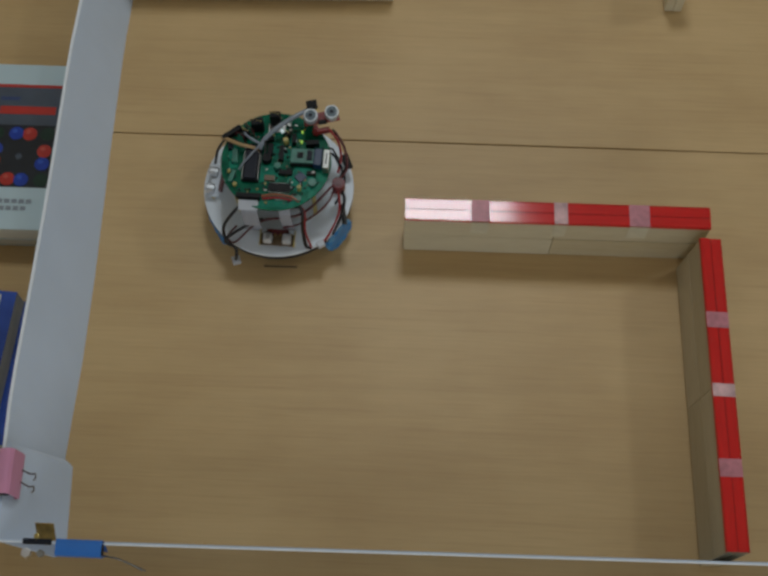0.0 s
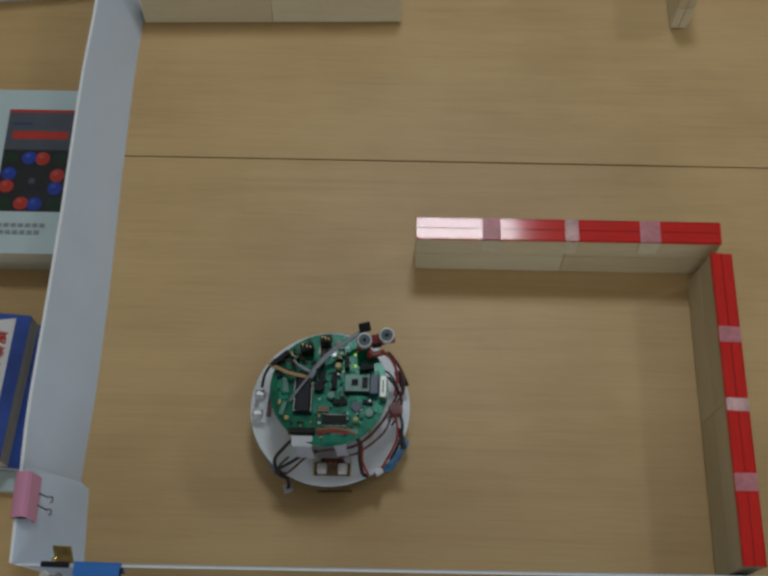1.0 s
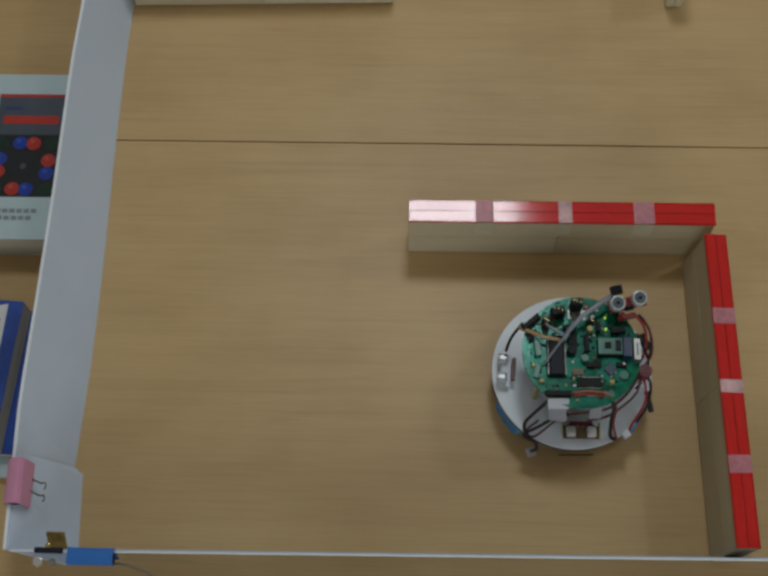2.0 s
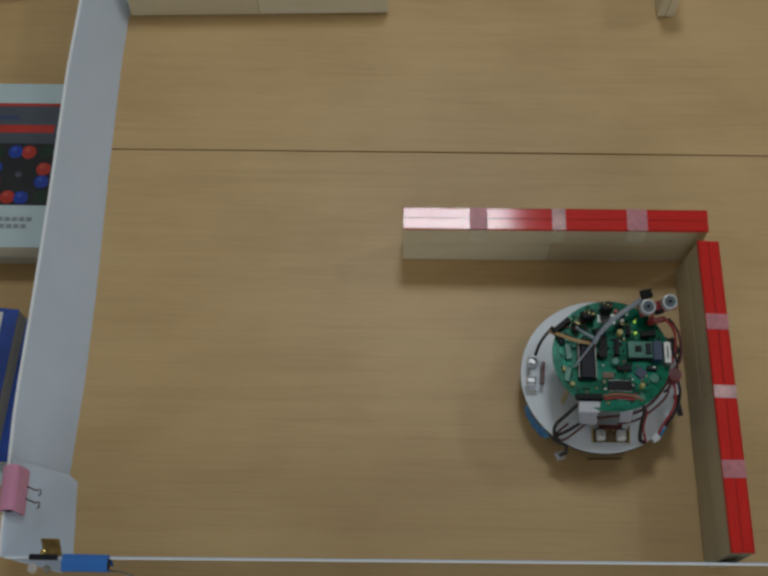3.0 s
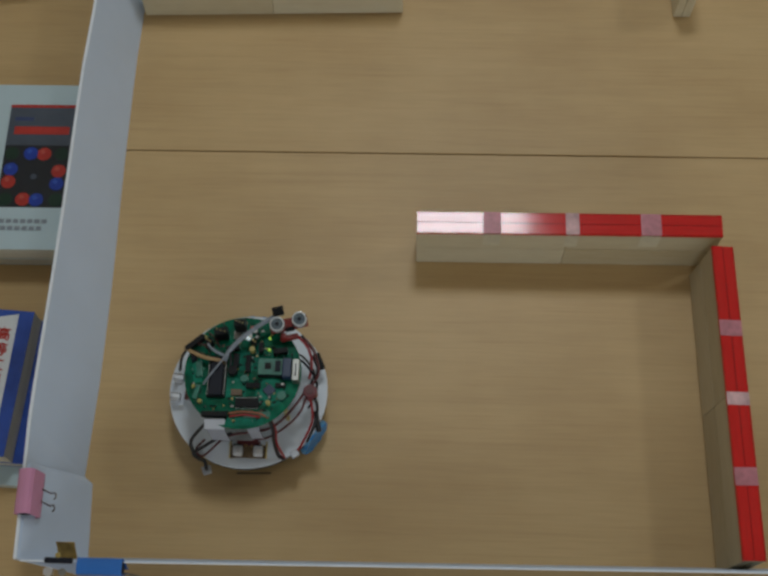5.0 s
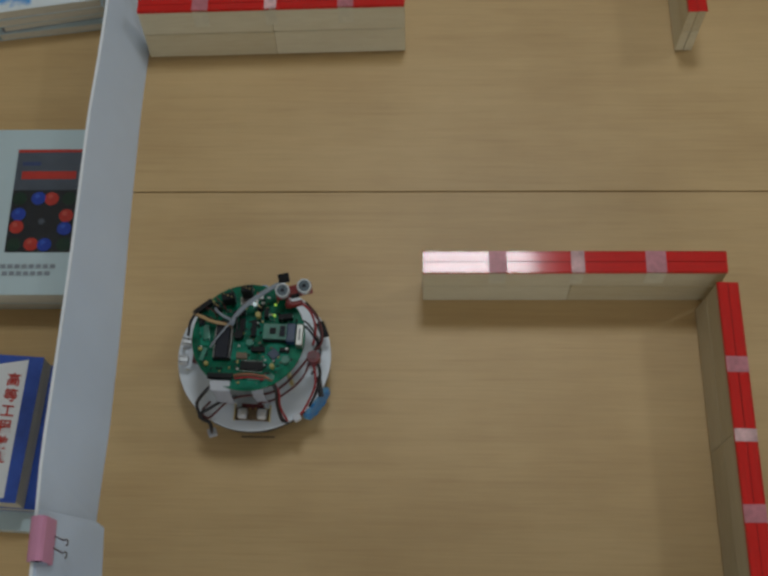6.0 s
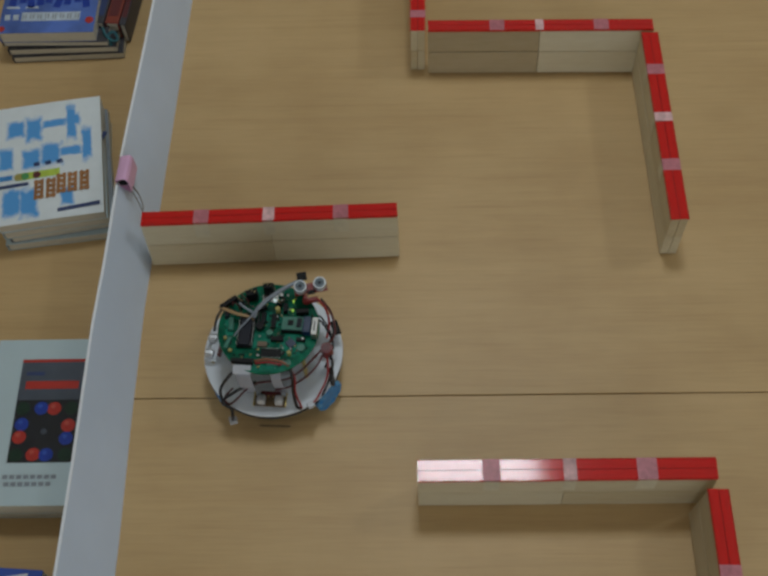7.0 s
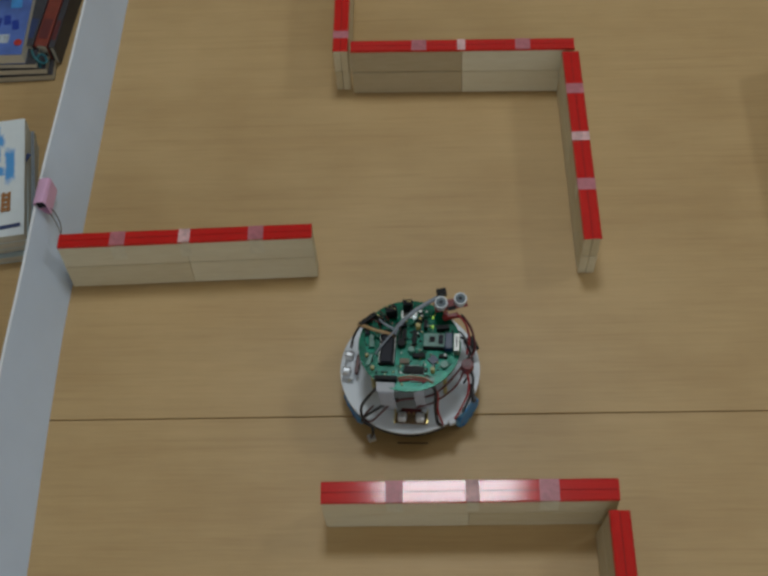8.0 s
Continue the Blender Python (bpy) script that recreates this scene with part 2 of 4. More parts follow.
M = {
    "floor": wood_floor_material(),
    "gap": material("gap_dark", (0.06, 0.045, 0.03), 0.8),
    "plaster": material("wall_paint", (0.72, 0.72, 0.70), 0.85, var=0.03, scale=8, bump=0.1),
    "ceiling": material("ceiling_paint", (0.78, 0.78, 0.77), 0.9, var=0.03, scale=8),
    "card": material("white_card", (0.60, 0.69, 0.82), 0.55, var=0.04, scale=14, bump=0.06, bump_scale=120),
    "card_edge": material("card_edge", (0.80, 0.84, 0.88), 0.5, var=0.03),
    "plank": material("bare_plank", (0.70, 0.63, 0.45), 0.6, second=(0.52, 0.42, 0.245), scale=16, stretch=(2, 14, 14), bump=0.12, bump_scale=120, rand=0.6),
    "plank_dark": material("brown_plank", (0.56, 0.47, 0.31), 0.6, second=(0.43, 0.34, 0.20), scale=16, stretch=(2, 14, 14), bump=0.12, bump_scale=120, rand=0.5),
    "plank_pale": material("pale_plank", (0.76, 0.70, 0.53), 0.6, second=(0.62, 0.54, 0.36), scale=16, stretch=(2, 14, 14), bump=0.12, bump_scale=120, rand=0.5),
    "red": material("red_tape", (0.60, 0.011, 0.008), 0.45, var=0.12, scale=50, spec=0.1, coat=0.78, coat_rough=0.09, bump=0.05, bump_scale=8, stretch=(3, 50, 50)),
    "seam_red": material("seam_red", (0.22, 0.006, 0.006), 0.6, var=0.2, scale=60, spec=0.2),
    "clear": material("cloudy_tape", (0.50, 0.17, 0.20), 0.38, var=0.25, scale=140, spec=0.5, bump=0.2, bump_scale=400),
    "clear_white": material("white_cloudy_tape", (0.66, 0.42, 0.42), 0.55, var=0.35, scale=170, spec=0.3, bump=0.3, bump_scale=400),
    "clear_side": material("cloudy_tape_on_wood", (0.65, 0.59, 0.43), 0.45, var=0.1, scale=90, bump=0.15, bump_scale=400),
    "paper": material("page_edges", (0.60, 0.56, 0.45), 0.8, var=0.2, scale=60, stretch=(1, 1, 40), bump=0.2, bump_scale=60),
    "white_cover": material("pale_cover", (0.47, 0.58, 0.61), 0.4, var=0.04, scale=20, spec=0.4),
    "blue_cover": material("blue_cover", (0.03, 0.075, 0.33), 0.32, var=0.35, scale=45, spec=0.45),
    "violet_cover": material("violet_cover", (0.07, 0.13, 0.38), 0.35, var=0.5, scale=30),
    "red_cover": material("red_cover", (0.20, 0.035, 0.02), 0.45, var=0.3, scale=50),
    "teal": material("teal_ribbon", (0.02, 0.13, 0.16), 0.5, var=0.3, scale=120),
    "print_ice": material("print_ice", (0.46, 0.53, 0.60), 0.4, var=0.2, scale=200),
    "grey_cover": material("grey_cover", (0.045, 0.045, 0.055), 0.45, var=0.25, scale=50),
    "slate": material("print_slate", (0.065, 0.08, 0.105), 0.35, var=0.12, scale=60),
    "night": material("print_black", (0.012, 0.014, 0.018), 0.35, var=0.3, scale=60),
    "print_red": material("print_red", (0.42, 0.03, 0.02), 0.35, var=0.15, scale=90),
    "print_blue": material("print_blue", (0.010, 0.04, 0.30), 0.35, var=0.15, scale=90),
    "print_red_light": material("print_red_light", (0.50, 0.09, 0.06), 0.35, var=0.15, scale=90),
    "print_blue_light": material("print_blue_light", (0.03, 0.09, 0.42), 0.35, var=0.15, scale=90),
    "print_green": material("print_green", (0.004, 0.028, 0.014), 0.35, var=0.2, scale=90),
    "print_white": material("print_white", (0.64, 0.65, 0.65), 0.35, var=0.04, scale=60),
    "print_grey": material("print_grey", (0.24, 0.27, 0.30), 0.4, var=0.1, scale=90),
    "print_brown": material("print_brown", (0.33, 0.15, 0.05), 0.4, var=0.3, scale=220),
    "print_lime": material("print_lime", (0.42, 0.55, 0.07), 0.4, var=0.2, scale=90),
    "print_maroon": material("print_maroon", (0.10, 0.02, 0.02), 0.4, var=0.2, scale=90),
    "print_leaf": material("print_leaf", (0.08, 0.30, 0.10), 0.4, var=0.2, scale=90),
    "print_sky": material("print_sky", (0.05, 0.26, 0.60), 0.4, var=0.2, scale=90),
    "print_navy": material("print_navy", (0.03, 0.05, 0.14), 0.4, var=0.15, scale=90),
    "brush": brush_cover_material(),
    "pink": material("pink_paint", (0.68, 0.30, 0.46), 0.35, var=0.04, spec=0.5),
    "lilac": material("lilac_paint", (0.74, 0.44, 0.66), 0.35, var=0.04, spec=0.5),
    "clip_blue": material("blue_paint", (0.03, 0.17, 0.55), 0.35, var=0.05, spec=0.5),
    "steel": material("bright_steel", (0.82, 0.82, 0.84), 0.33, metal=1.0, var=0.08),
    "dark_steel": material("dark_steel", (0.18, 0.17, 0.16), 0.35, metal=1.0, var=0.2),
    "board_brown": material("brown_board", (0.13, 0.085, 0.045), 0.45, var=0.4, scale=160),
    "brass": material("worn_brass", (0.42, 0.27, 0.08), 0.4, metal=0.8, var=0.35, scale=160),
    "acrylic": material("white_acrylic", (0.66, 0.71, 0.77), 0.35, var=0.05, scale=20, spec=0.5),
    "black_plate": material("black_plate", (0.02, 0.02, 0.022), 0.5, var=0.2),
    "pcb": material("green_solder_mask", (0.0, 0.100, 0.054), 0.16, metal=0.05, var=0.65, scale=120, spec=0.5, coat=0.22, coat_rough=0.10, bump=0.14, bump_scale=260),
    "pcb_light": material("green_module_board", (0.03, 0.16, 0.115), 0.3, var=0.3, scale=150, coat=0.2, coat_rough=0.12),
    "pcb_pale": material("pale_green_board", (0.015, 0.19, 0.125), 0.16, metal=0.05, var=0.4, scale=90, spec=0.45, bump=0.1, bump_scale=260),
    "ring_grey": material("grey_ring_metal", (0.58, 0.62, 0.64), 0.35, metal=0.4, var=0.15, scale=300),
    "tin": material("bright_tin", (0.66, 0.68, 0.71), 0.42, metal=0.6, var=0.12, scale=200),
    "pcb_red": material("red_solder_mask", (0.22, 0.022, 0.02), 0.35, var=0.2, scale=120),
    "chip": material("black_epoxy", (0.006, 0.006, 0.007), 0.5, var=0.2, scale=120, spec=0.2),
    "chip_grey": material("grey_plastic", (0.012, 0.014, 0.022), 0.5, var=0.12, scale=100, spec=0.2),
    "pin": material("tinned_pins", (0.38, 0.38, 0.36), 0.42, metal=1.0, var=0.1),
    "gold": material("gold_pins", (0.70, 0.55, 0.20), 0.28, metal=1.0, var=0.1),
    "white_plastic": material("white_plastic", (0.50, 0.52, 0.56), 0.4, var=0.04),
    "ribbon": material("grey_ribbon", (0.34, 0.35, 0.39), 0.5, var=0.08, scale=60, stretch=(60, 1, 1)),
    "tube": material("milky_tube", (0.23, 0.26, 0.30), 0.3, var=0.1),
    "wire_black": material("black_wire", (0.012, 0.011, 0.012), 0.4, var=0.2),
    "wire_red": material("red_wire", (0.30, 0.016, 0.018), 0.4, var=0.15),
    "plug_red": material("muted_red_plastic", (0.16, 0.022, 0.028), 0.4, var=0.25, scale=120),
    "wire_dark": material("maroon_wire", (0.10, 0.018, 0.02), 0.4, var=0.2),
    "wire_orange": material("orange_wire", (0.33, 0.10, 0.05), 0.4, var=0.15),
    "wire_tan": material("tan_wire", (0.40, 0.26, 0.12), 0.45, var=0.15),
    "wheel_blue": material("wheel_blue", (0.03, 0.23, 0.55), 0.4, var=0.15, scale=60),
    "roller": material("roller_rubber", (0.10, 0.30, 0.52), 0.5, var=0.2),
    "mesh_grey": material("sensor_mesh", (0.10, 0.13, 0.15), 0.5, metal=0.3, var=0.3, scale=900),
    "led_green": material("led_green", (0.3, 0.6, 0.1), 0.3, emit=((0.62, 1.0, 0.12), 0.45)),
    "led_white": material("led_white", (0.7, 0.8, 0.8), 0.3, emit=((0.80, 0.95, 1.0), 0.4)),
    "led_red": material("led_red", (0.6, 0.06, 0.05), 0.3),
    "cap_blue": material("blue_component", (0.008, 0.025, 0.07), 0.35, var=0.15),
    "cap_yellow": material("yellow_component", (0.36, 0.31, 0.09), 0.35, var=0.15),
    "diffuser": material("lamp_diffuser", (0.85, 0.86, 0.86), 0.5, var=0.02),
}
# the green lacquer tints what it mirrors
for key in ("pcb", "pcb_pale"):
    M[key].node_tree.nodes["Principled BSDF"].inputs["Specular Tint"].default_value = (0.45, 1.0, 0.84, 1)


# ---- mesh tools ----
def box(bm, c, s, rot=0.0, bevel=0.0, tilt=None):
    """A box of size s round c, turned by rot degrees about z, with bevelled edges."""
    m = pose(*c, *(tilt or (0, 0, rot))) @ Matrix.Diagonal((*s, 1))
    vs = bmesh.ops.create_cube(bm, size=1, matrix=m)["verts"]
    if bevel:
        es = list({e for v in vs for e in v.link_edges})
        bmesh.ops.bevel(bm, geom=es, offset=bevel, segments=2, affect="EDGES", profile=0.6)
    return bm


def cyl(bm, c, r, h, seg=24, r2=None, m=None, bevel=0.0):
    """A cylinder standing on c along z, or along the z of m."""
    mm = (m or Matrix.Identity(4)) @ Matrix.Translation((c[0], c[1], c[2] + h / 2))
    vs = bmesh.ops.create_cone(bm, cap_ends=True, segments=seg, radius1=r, radius2=r if r2 is None else r2, depth=h, matrix=mm)["verts"]
    if bevel:
        es = [e for e in {e for v in vs for e in v.link_edges} if any(len(f.verts) > 4 for f in e.link_faces)]
        bmesh.ops.bevel(bm, geom=es, offset=bevel, segments=2, affect="EDGES", profile=0.6)
    return bm


def tube(bm, pts, r, seg=8, steps=8):
    """A round wire through the points, smoothed as a Catmull-Rom curve."""
    P = [Vector(p) for p in pts]
    P = [P[0] * 2 - P[1]] + P + [P[-1] * 2 - P[-2]]
    line = []
    for i in range(1, len(P) - 2):
        a, b, c, d = P[i - 1:i + 3]
        for k in range(steps):
            u = k / steps
            line.append(0.5 * (2 * b + (c - a) * u + (2 * a - 5 * b + 4 * c - d) * u * u + (3 * b - a - 3 * c + d) * u ** 3))
    line.append(P[-2])
    rings = []
    for i, p in enumerate(line):
        t = (line[min(i + 1, len(line) - 1)] - line[max(i - 1, 0)]).normalized()
        side = t.cross(Vector((0.03, 0.05, 1)))
        side = side.normalized() if side.length > 1e-4 else Vector((1, 0, 0))
        up = side.cross(t)
        rings.append([bm.verts.new(p + r * (math.cos(2 * math.pi * k / seg) * side + math.sin(2 * math.pi * k / seg) * up)) for k in range(seg)])
    for a, b in zip(rings, rings[1:]):
        for k in range(seg):
            bm.faces.new((a[k], a[(k + 1) % seg], b[(k + 1) % seg], b[k]))
    bm.faces.new(rings[0][::-1])
    bm.faces.new(rings[-1])
    return bm


def sheet(bm, low, high, thick):
    """A standing sheet between a lower and an upper row of points, given thickness outwards."""
    lo, hi = [Vector(p) for p in low], [Vector(p) for p in high]
    a = [bm.verts.new(p) for p in lo]
    b = [bm.verts.new(p) for p in hi]
    back = []
    for i in range(len(lo)):
        t = (lo[min(i + 1, len(lo) - 1)] - lo[max(i - 1, 0)]).normalized()
        n = t.cross(hi[i] - lo[i]).normalized() * thick
        back.append((bm.verts.new(lo[i] + n), bm.verts.new(hi[i] + n)))
    for i in range(len(lo) - 1):
        (c0, d0), (c1, d1) = back[i], back[i + 1]
        for q in ((a[i], a[i + 1], b[i + 1], b[i]), (c1, c0, d0, d1), (b[i], b[i + 1], d1, d0), (a[i + 1], a[i], c0, c1)):
            bm.faces.new(q)
    bm.faces.new((a[0], b[0], back[0][1], back[0][0]))
    bm.faces.new((b[-1], a[-1], back[-1][0], back[-1][1]))
    bmesh.ops.recalc_face_normals(bm, faces=bm.faces)
    return bm


def mesh_of(name, bm, mat, smooth=False):
    me = bpy.data.meshes.new(name)
    bm.to_mesh(me)
    bm.free()
    me.materials.append(mat)
    if smooth:
        for p in me.polygons:
            p.use_smooth = True
    return me


def part(name, bm, mat, parent, label="", smooth=False):
    """Links a bmesh as one mesh object under a thing or a part."""
    ob = new(name, mesh_of(name, bm, M[mat], smooth))
    ob.parent = parent
    return tagged(ob, label)


def thing(name, m, label, category, group="", kind=""):
    ob = new(name)
    ob.empty_display_size = 0.05
    ob.matrix_world = m
    return tagged(ob, label, category, group, kind)


B = bmesh.new


# ---- setting ----
def build_setting():
    floor = new("floor", mesh_of("floor", box(B(), (1.0, 0.6, -0.06), (6.6, 6.2, 0.08)), M["gap"]))
    tagged(floor, "pale brown wood-grain floor of wide smooth boards with one dark joint", "floor", kind="structure")
    # the joint between the two boards widens towards the white card
    j0, j1 = (-2.2, 0.143), (4.2, 0.175)
    for side in (0, 1):
        bm = B()
        g = 0.0011 if side else -0.0011
        y_far = 3.6 if side else -2.4
        low = [(-2.2, j0[1] + g), (4.2, j1[1] + g * 0.1), (4.2, y_far), (-2.2, y_far)]
        top = [bm.verts.new((x, y, 0)) for x, y in low]
        bot = [bm.verts.new((x, y, -0.019)) for x, y in low]
        bm.faces.new(top)
        bm.faces.new(bot[::-1])
        for i in range(4):
            bm.faces.new((top[i], bot[i], bot[(i + 1) % 4], top[(i + 1) % 4]))
        bmesh.ops.recalc_face_normals(bm, faces=bm.faces)
        bmesh.ops.bevel(bm, geom=[e for e in bm.edges if all(v.co.z > -0.001 for v in e.verts)], offset=0.0006, segments=1, affect="EDGES")
        part("board", bm, "floor", floor)
    for name, c, s in (("wall_north", (1.0, 3.66, CEIL / 2), (6.4, 0.12, CEIL)), 
                       ("wall_east", (4.26, 0.6, CEIL / 2), (0.12, 6.0, CEIL)), ("wall_west", (-2.26, 0.6, CEIL / 2), (0.12, 6.0, CEIL))):
        tagged(new(name, mesh_of(name, box(B(), c, s), M["plaster"])), "plain off-white painted room wall", "wall", kind="structure")
    wx, wz, ww, wh = FILL_WINDOW
    bm = B()
    lo, hi, le, ri = wz - wh / 2, wz + wh / 2, wx - ww / 2, wx + ww / 2
    box(bm, (1.0, -2.46, lo / 2), (6.4, 0.12, lo))
    box(bm, (1.0, -2.46, (hi + CEIL) / 2), (6.4, 0.12, CEIL - hi))
    box(bm, ((le - 2.2) / 2, -2.46, wz), (le + 2.2, 0.12, wh))
    box(bm, ((ri + 4.2) / 2, -2.46, wz), (4.2 - ri, 0.12, wh))
    tagged(new("wall_south", mesh_of("wall_south", bm, M["plaster"])), "plain off-white room wall with an opening added for fill light", "wall", kind="structure")
    # unseen window, added only to frame the fill lamp
    win = thing("fill_window", pose(wx, -2.46, wz), "unseen added window with slim white frame for the fill light", "window", kind="structure")
    for nm, c, s in (("frame_rail", (0, 0, wh / 2 - 0.02), (ww, 0.06, 0.04)), ("frame_rail", (0, 0, -wh / 2 + 0.02), (ww, 0.06, 0.04)), ("frame_stile", (-ww / 2 + 0.02, 0, 0), (0.04, 0.06, wh - 0.08)),
                     ("frame_stile", (ww / 2 - 0.02, 0, 0), (0.04, 0.06, wh - 0.08)), ("mullion", (0, 0, 0), (0.04, 0.06, wh - 0.08))):
        part(nm, box(B(), c, s, bevel=0.003), "ceiling", win)
    tagged(new("ceiling", mesh_of("ceiling", box(B(), (1.0, 0.6, CEIL + 0.05), (6.4, 6.0, 0.1)), M["ceiling"])), "plain white room ceiling", "ceiling", kind="structure")
    for lx, ly, lsx, lsy, lw in LAMPS:
        fx = thing("ceiling_light", pose(lx, ly, CEIL), "rectangular fluorescent ceiling light with white diffuser", "ceiling light", "ceiling lights")
        bm = B()
        for sx, sy, dx, dy in ((lsx + 0.06, 0.03, 0, lsy / 2 + 0.015), (lsx + 0.06, 0.03, 0, -lsy / 2 - 0.015), (0.03, lsy, lsx / 2 + 0.015, 0), (0.03, lsy, -lsx / 2 - 0.015, 0)):
            box(bm, (dx, dy, -0.03), (sx, sy, 0.06))
        part("housing", bm, "ceiling", fx)
        part("diffuser", box(B(), (0, 0, -0.045), (lsx, lsy, 0.006)), "diffuser", fx)


# ---- maze walls ----
H = 0.09


def maze_wall(x, y, turn, length, thick, bands, label, seed=1, lean=0.0, woods=("plank", "plank")):
    """A wall of bare planks, two thick, two high and two long, from (x, y) along turn; red tape on top, cloudy bands over it."""
    rnd = random.Random(seed)
    w = thing("maze_wall", pose(x, y, 0, 0, 0, turn) @ pose(0, thick, 0.0003, -lean, 0, 0) @ pose(0, -thick, 0), label, "maze wall", "maze walls")
    L, T, h = length / 2, thick / 2, H / 2
    for i in range(2):
        for k in range(2):
            for r in range(2):
                j = rnd.uniform(-0.0005, 0.0005)
                bm = box(B(), (L * (i + 0.5) + rnd.uniform(-.0003, .0003), T * (k + 0.5) + j * (1 if k == 0 else -1) * 0.6, h * (r + 0.5) - 0.0002),
                         (L - 0.0005, T - 0.0005, h - 0.0010), bevel=0.0011)
                part("plank", bm, woods[i], w)
    for i in range(2):
        for k in range(2):
            a, b = L * i, L * (i + 1)
            lift = rnd.uniform(-0.0001, 0.0001)
            part("red_tape", box(B(), ((a + b) / 2 + rnd.uniform(-.0005, .0005), T * (k + 0.5), H - 0.0002 + lift), (b - a - 0.0010, T - 0.0009, 0.0015)), "red", w, "glossy red tape strip")
            # the tape folds a little way down over the outer edge
            side = -0.0004 if k == 0 else thick + 0.0004
            part("tape_fold", box(B(), ((a + b) / 2, side, H - 0.0012), (b - a - 0.0014, 0.0006, 0.0032 + rnd.uniform(0, 0.0008))), "red", w, "red tape folded over the edge")
    part("tape_seam", box(B(), (length / 2, T, H - 0.0006), (length - 0.002, 0.0022, 0.0012)), "seam_red", w, "dark seam between the tape strips")
    for n, (a, b) in enumerate(bands):
        ja = rnd.uniform(-0.001, 0.001)
        bm = B()
        box(bm, ((a + b) / 2, thick / 2, H + 0.0009), (b - a, thick + 0.0016, 0.0006), rot=ja * 900, bevel=0.0002)
        band = part("tape_band", bm, "clear_white" if n == 1 else "clear", w, "cloudy translucent tape band over the red tape")
        if "plank" not in woods:
            continue
        bm = B()
        drop = rnd.uniform(0.024, 0.034)
        box(bm, ((a + b) / 2, -0.0006, H - drop / 2), (b - a - 0.001, 0.0002, drop))
        box(bm, ((a + b) / 2, thick + 0.0006, H - drop / 2), (b - a - 0.001, 0.0002, drop))
        part("tape_end", bm, "clear_side", band, "tape end stuck to bare wood")
    return w


def build_maze():
    maze_wall(0.0, 0.0015, 0.35, 0.3595, 0.0262, [(0.079, 0.100), (0.176, 0.192), (0.264, 0.288)],
              "straight low wall of stacked bare planks with shiny red tape on top", seed=3)
    maze_wall(0.3368, -0.0095, -90 + 1.2, 0.3630, 0.0240, [(0.092, 0.111), (0.177, 0.192), (0.262, 0.282)],
              "low plank wall with red tape, meeting the white card at its end", seed=5, lean=5, woods=("plank_dark", "plank_dark"))
    maze_wall(-0.3760, 0.3570, 1.65, 0.3510, 0.0220, [(0.072, 0.093), (0.167, 0.183), (0.263, 0.284)],
              "low plank wall with red tape, standing out from the white card", seed=8, lean=7.5)
    maze_wall(0.0170, 0.6975, -0.9, 0.3340, 0.0200, [(0.092, 0.114), (0.160, 0.172), (0.246, 0.268)],
              "low plank wall with red tape joining two other walls", seed=11, lean=5, woods=("plank_dark", "plank_pale"))
    maze_wall(0.3295, 0.6950, -90 + 1.7, 0.3270, 0.0235, [(0.061, 0.079), (0.148, 0.163), (0.228, 0.247)],
              "low plank wall with red tape and a free end", seed=13, lean=1.5)
    maze_wall(0.0120, 0.7060, 90, 0.345, 0.0220, [(0.026, 0.040), (0.165, 0.180)],
              "low plank wall with red tape that starts beside another wall", seed=17, lean=-1)
    # unseen wall, added so that its shadow darkens the floor at the right
    maze_wall(0.6720, 0.7250, -90 + 1, 0.320, 0.0235, [(0.080, 0.100), (0.240, 0.260)],
              "unseen low plank wall with red tape, added to cast a shadow", seed=19)


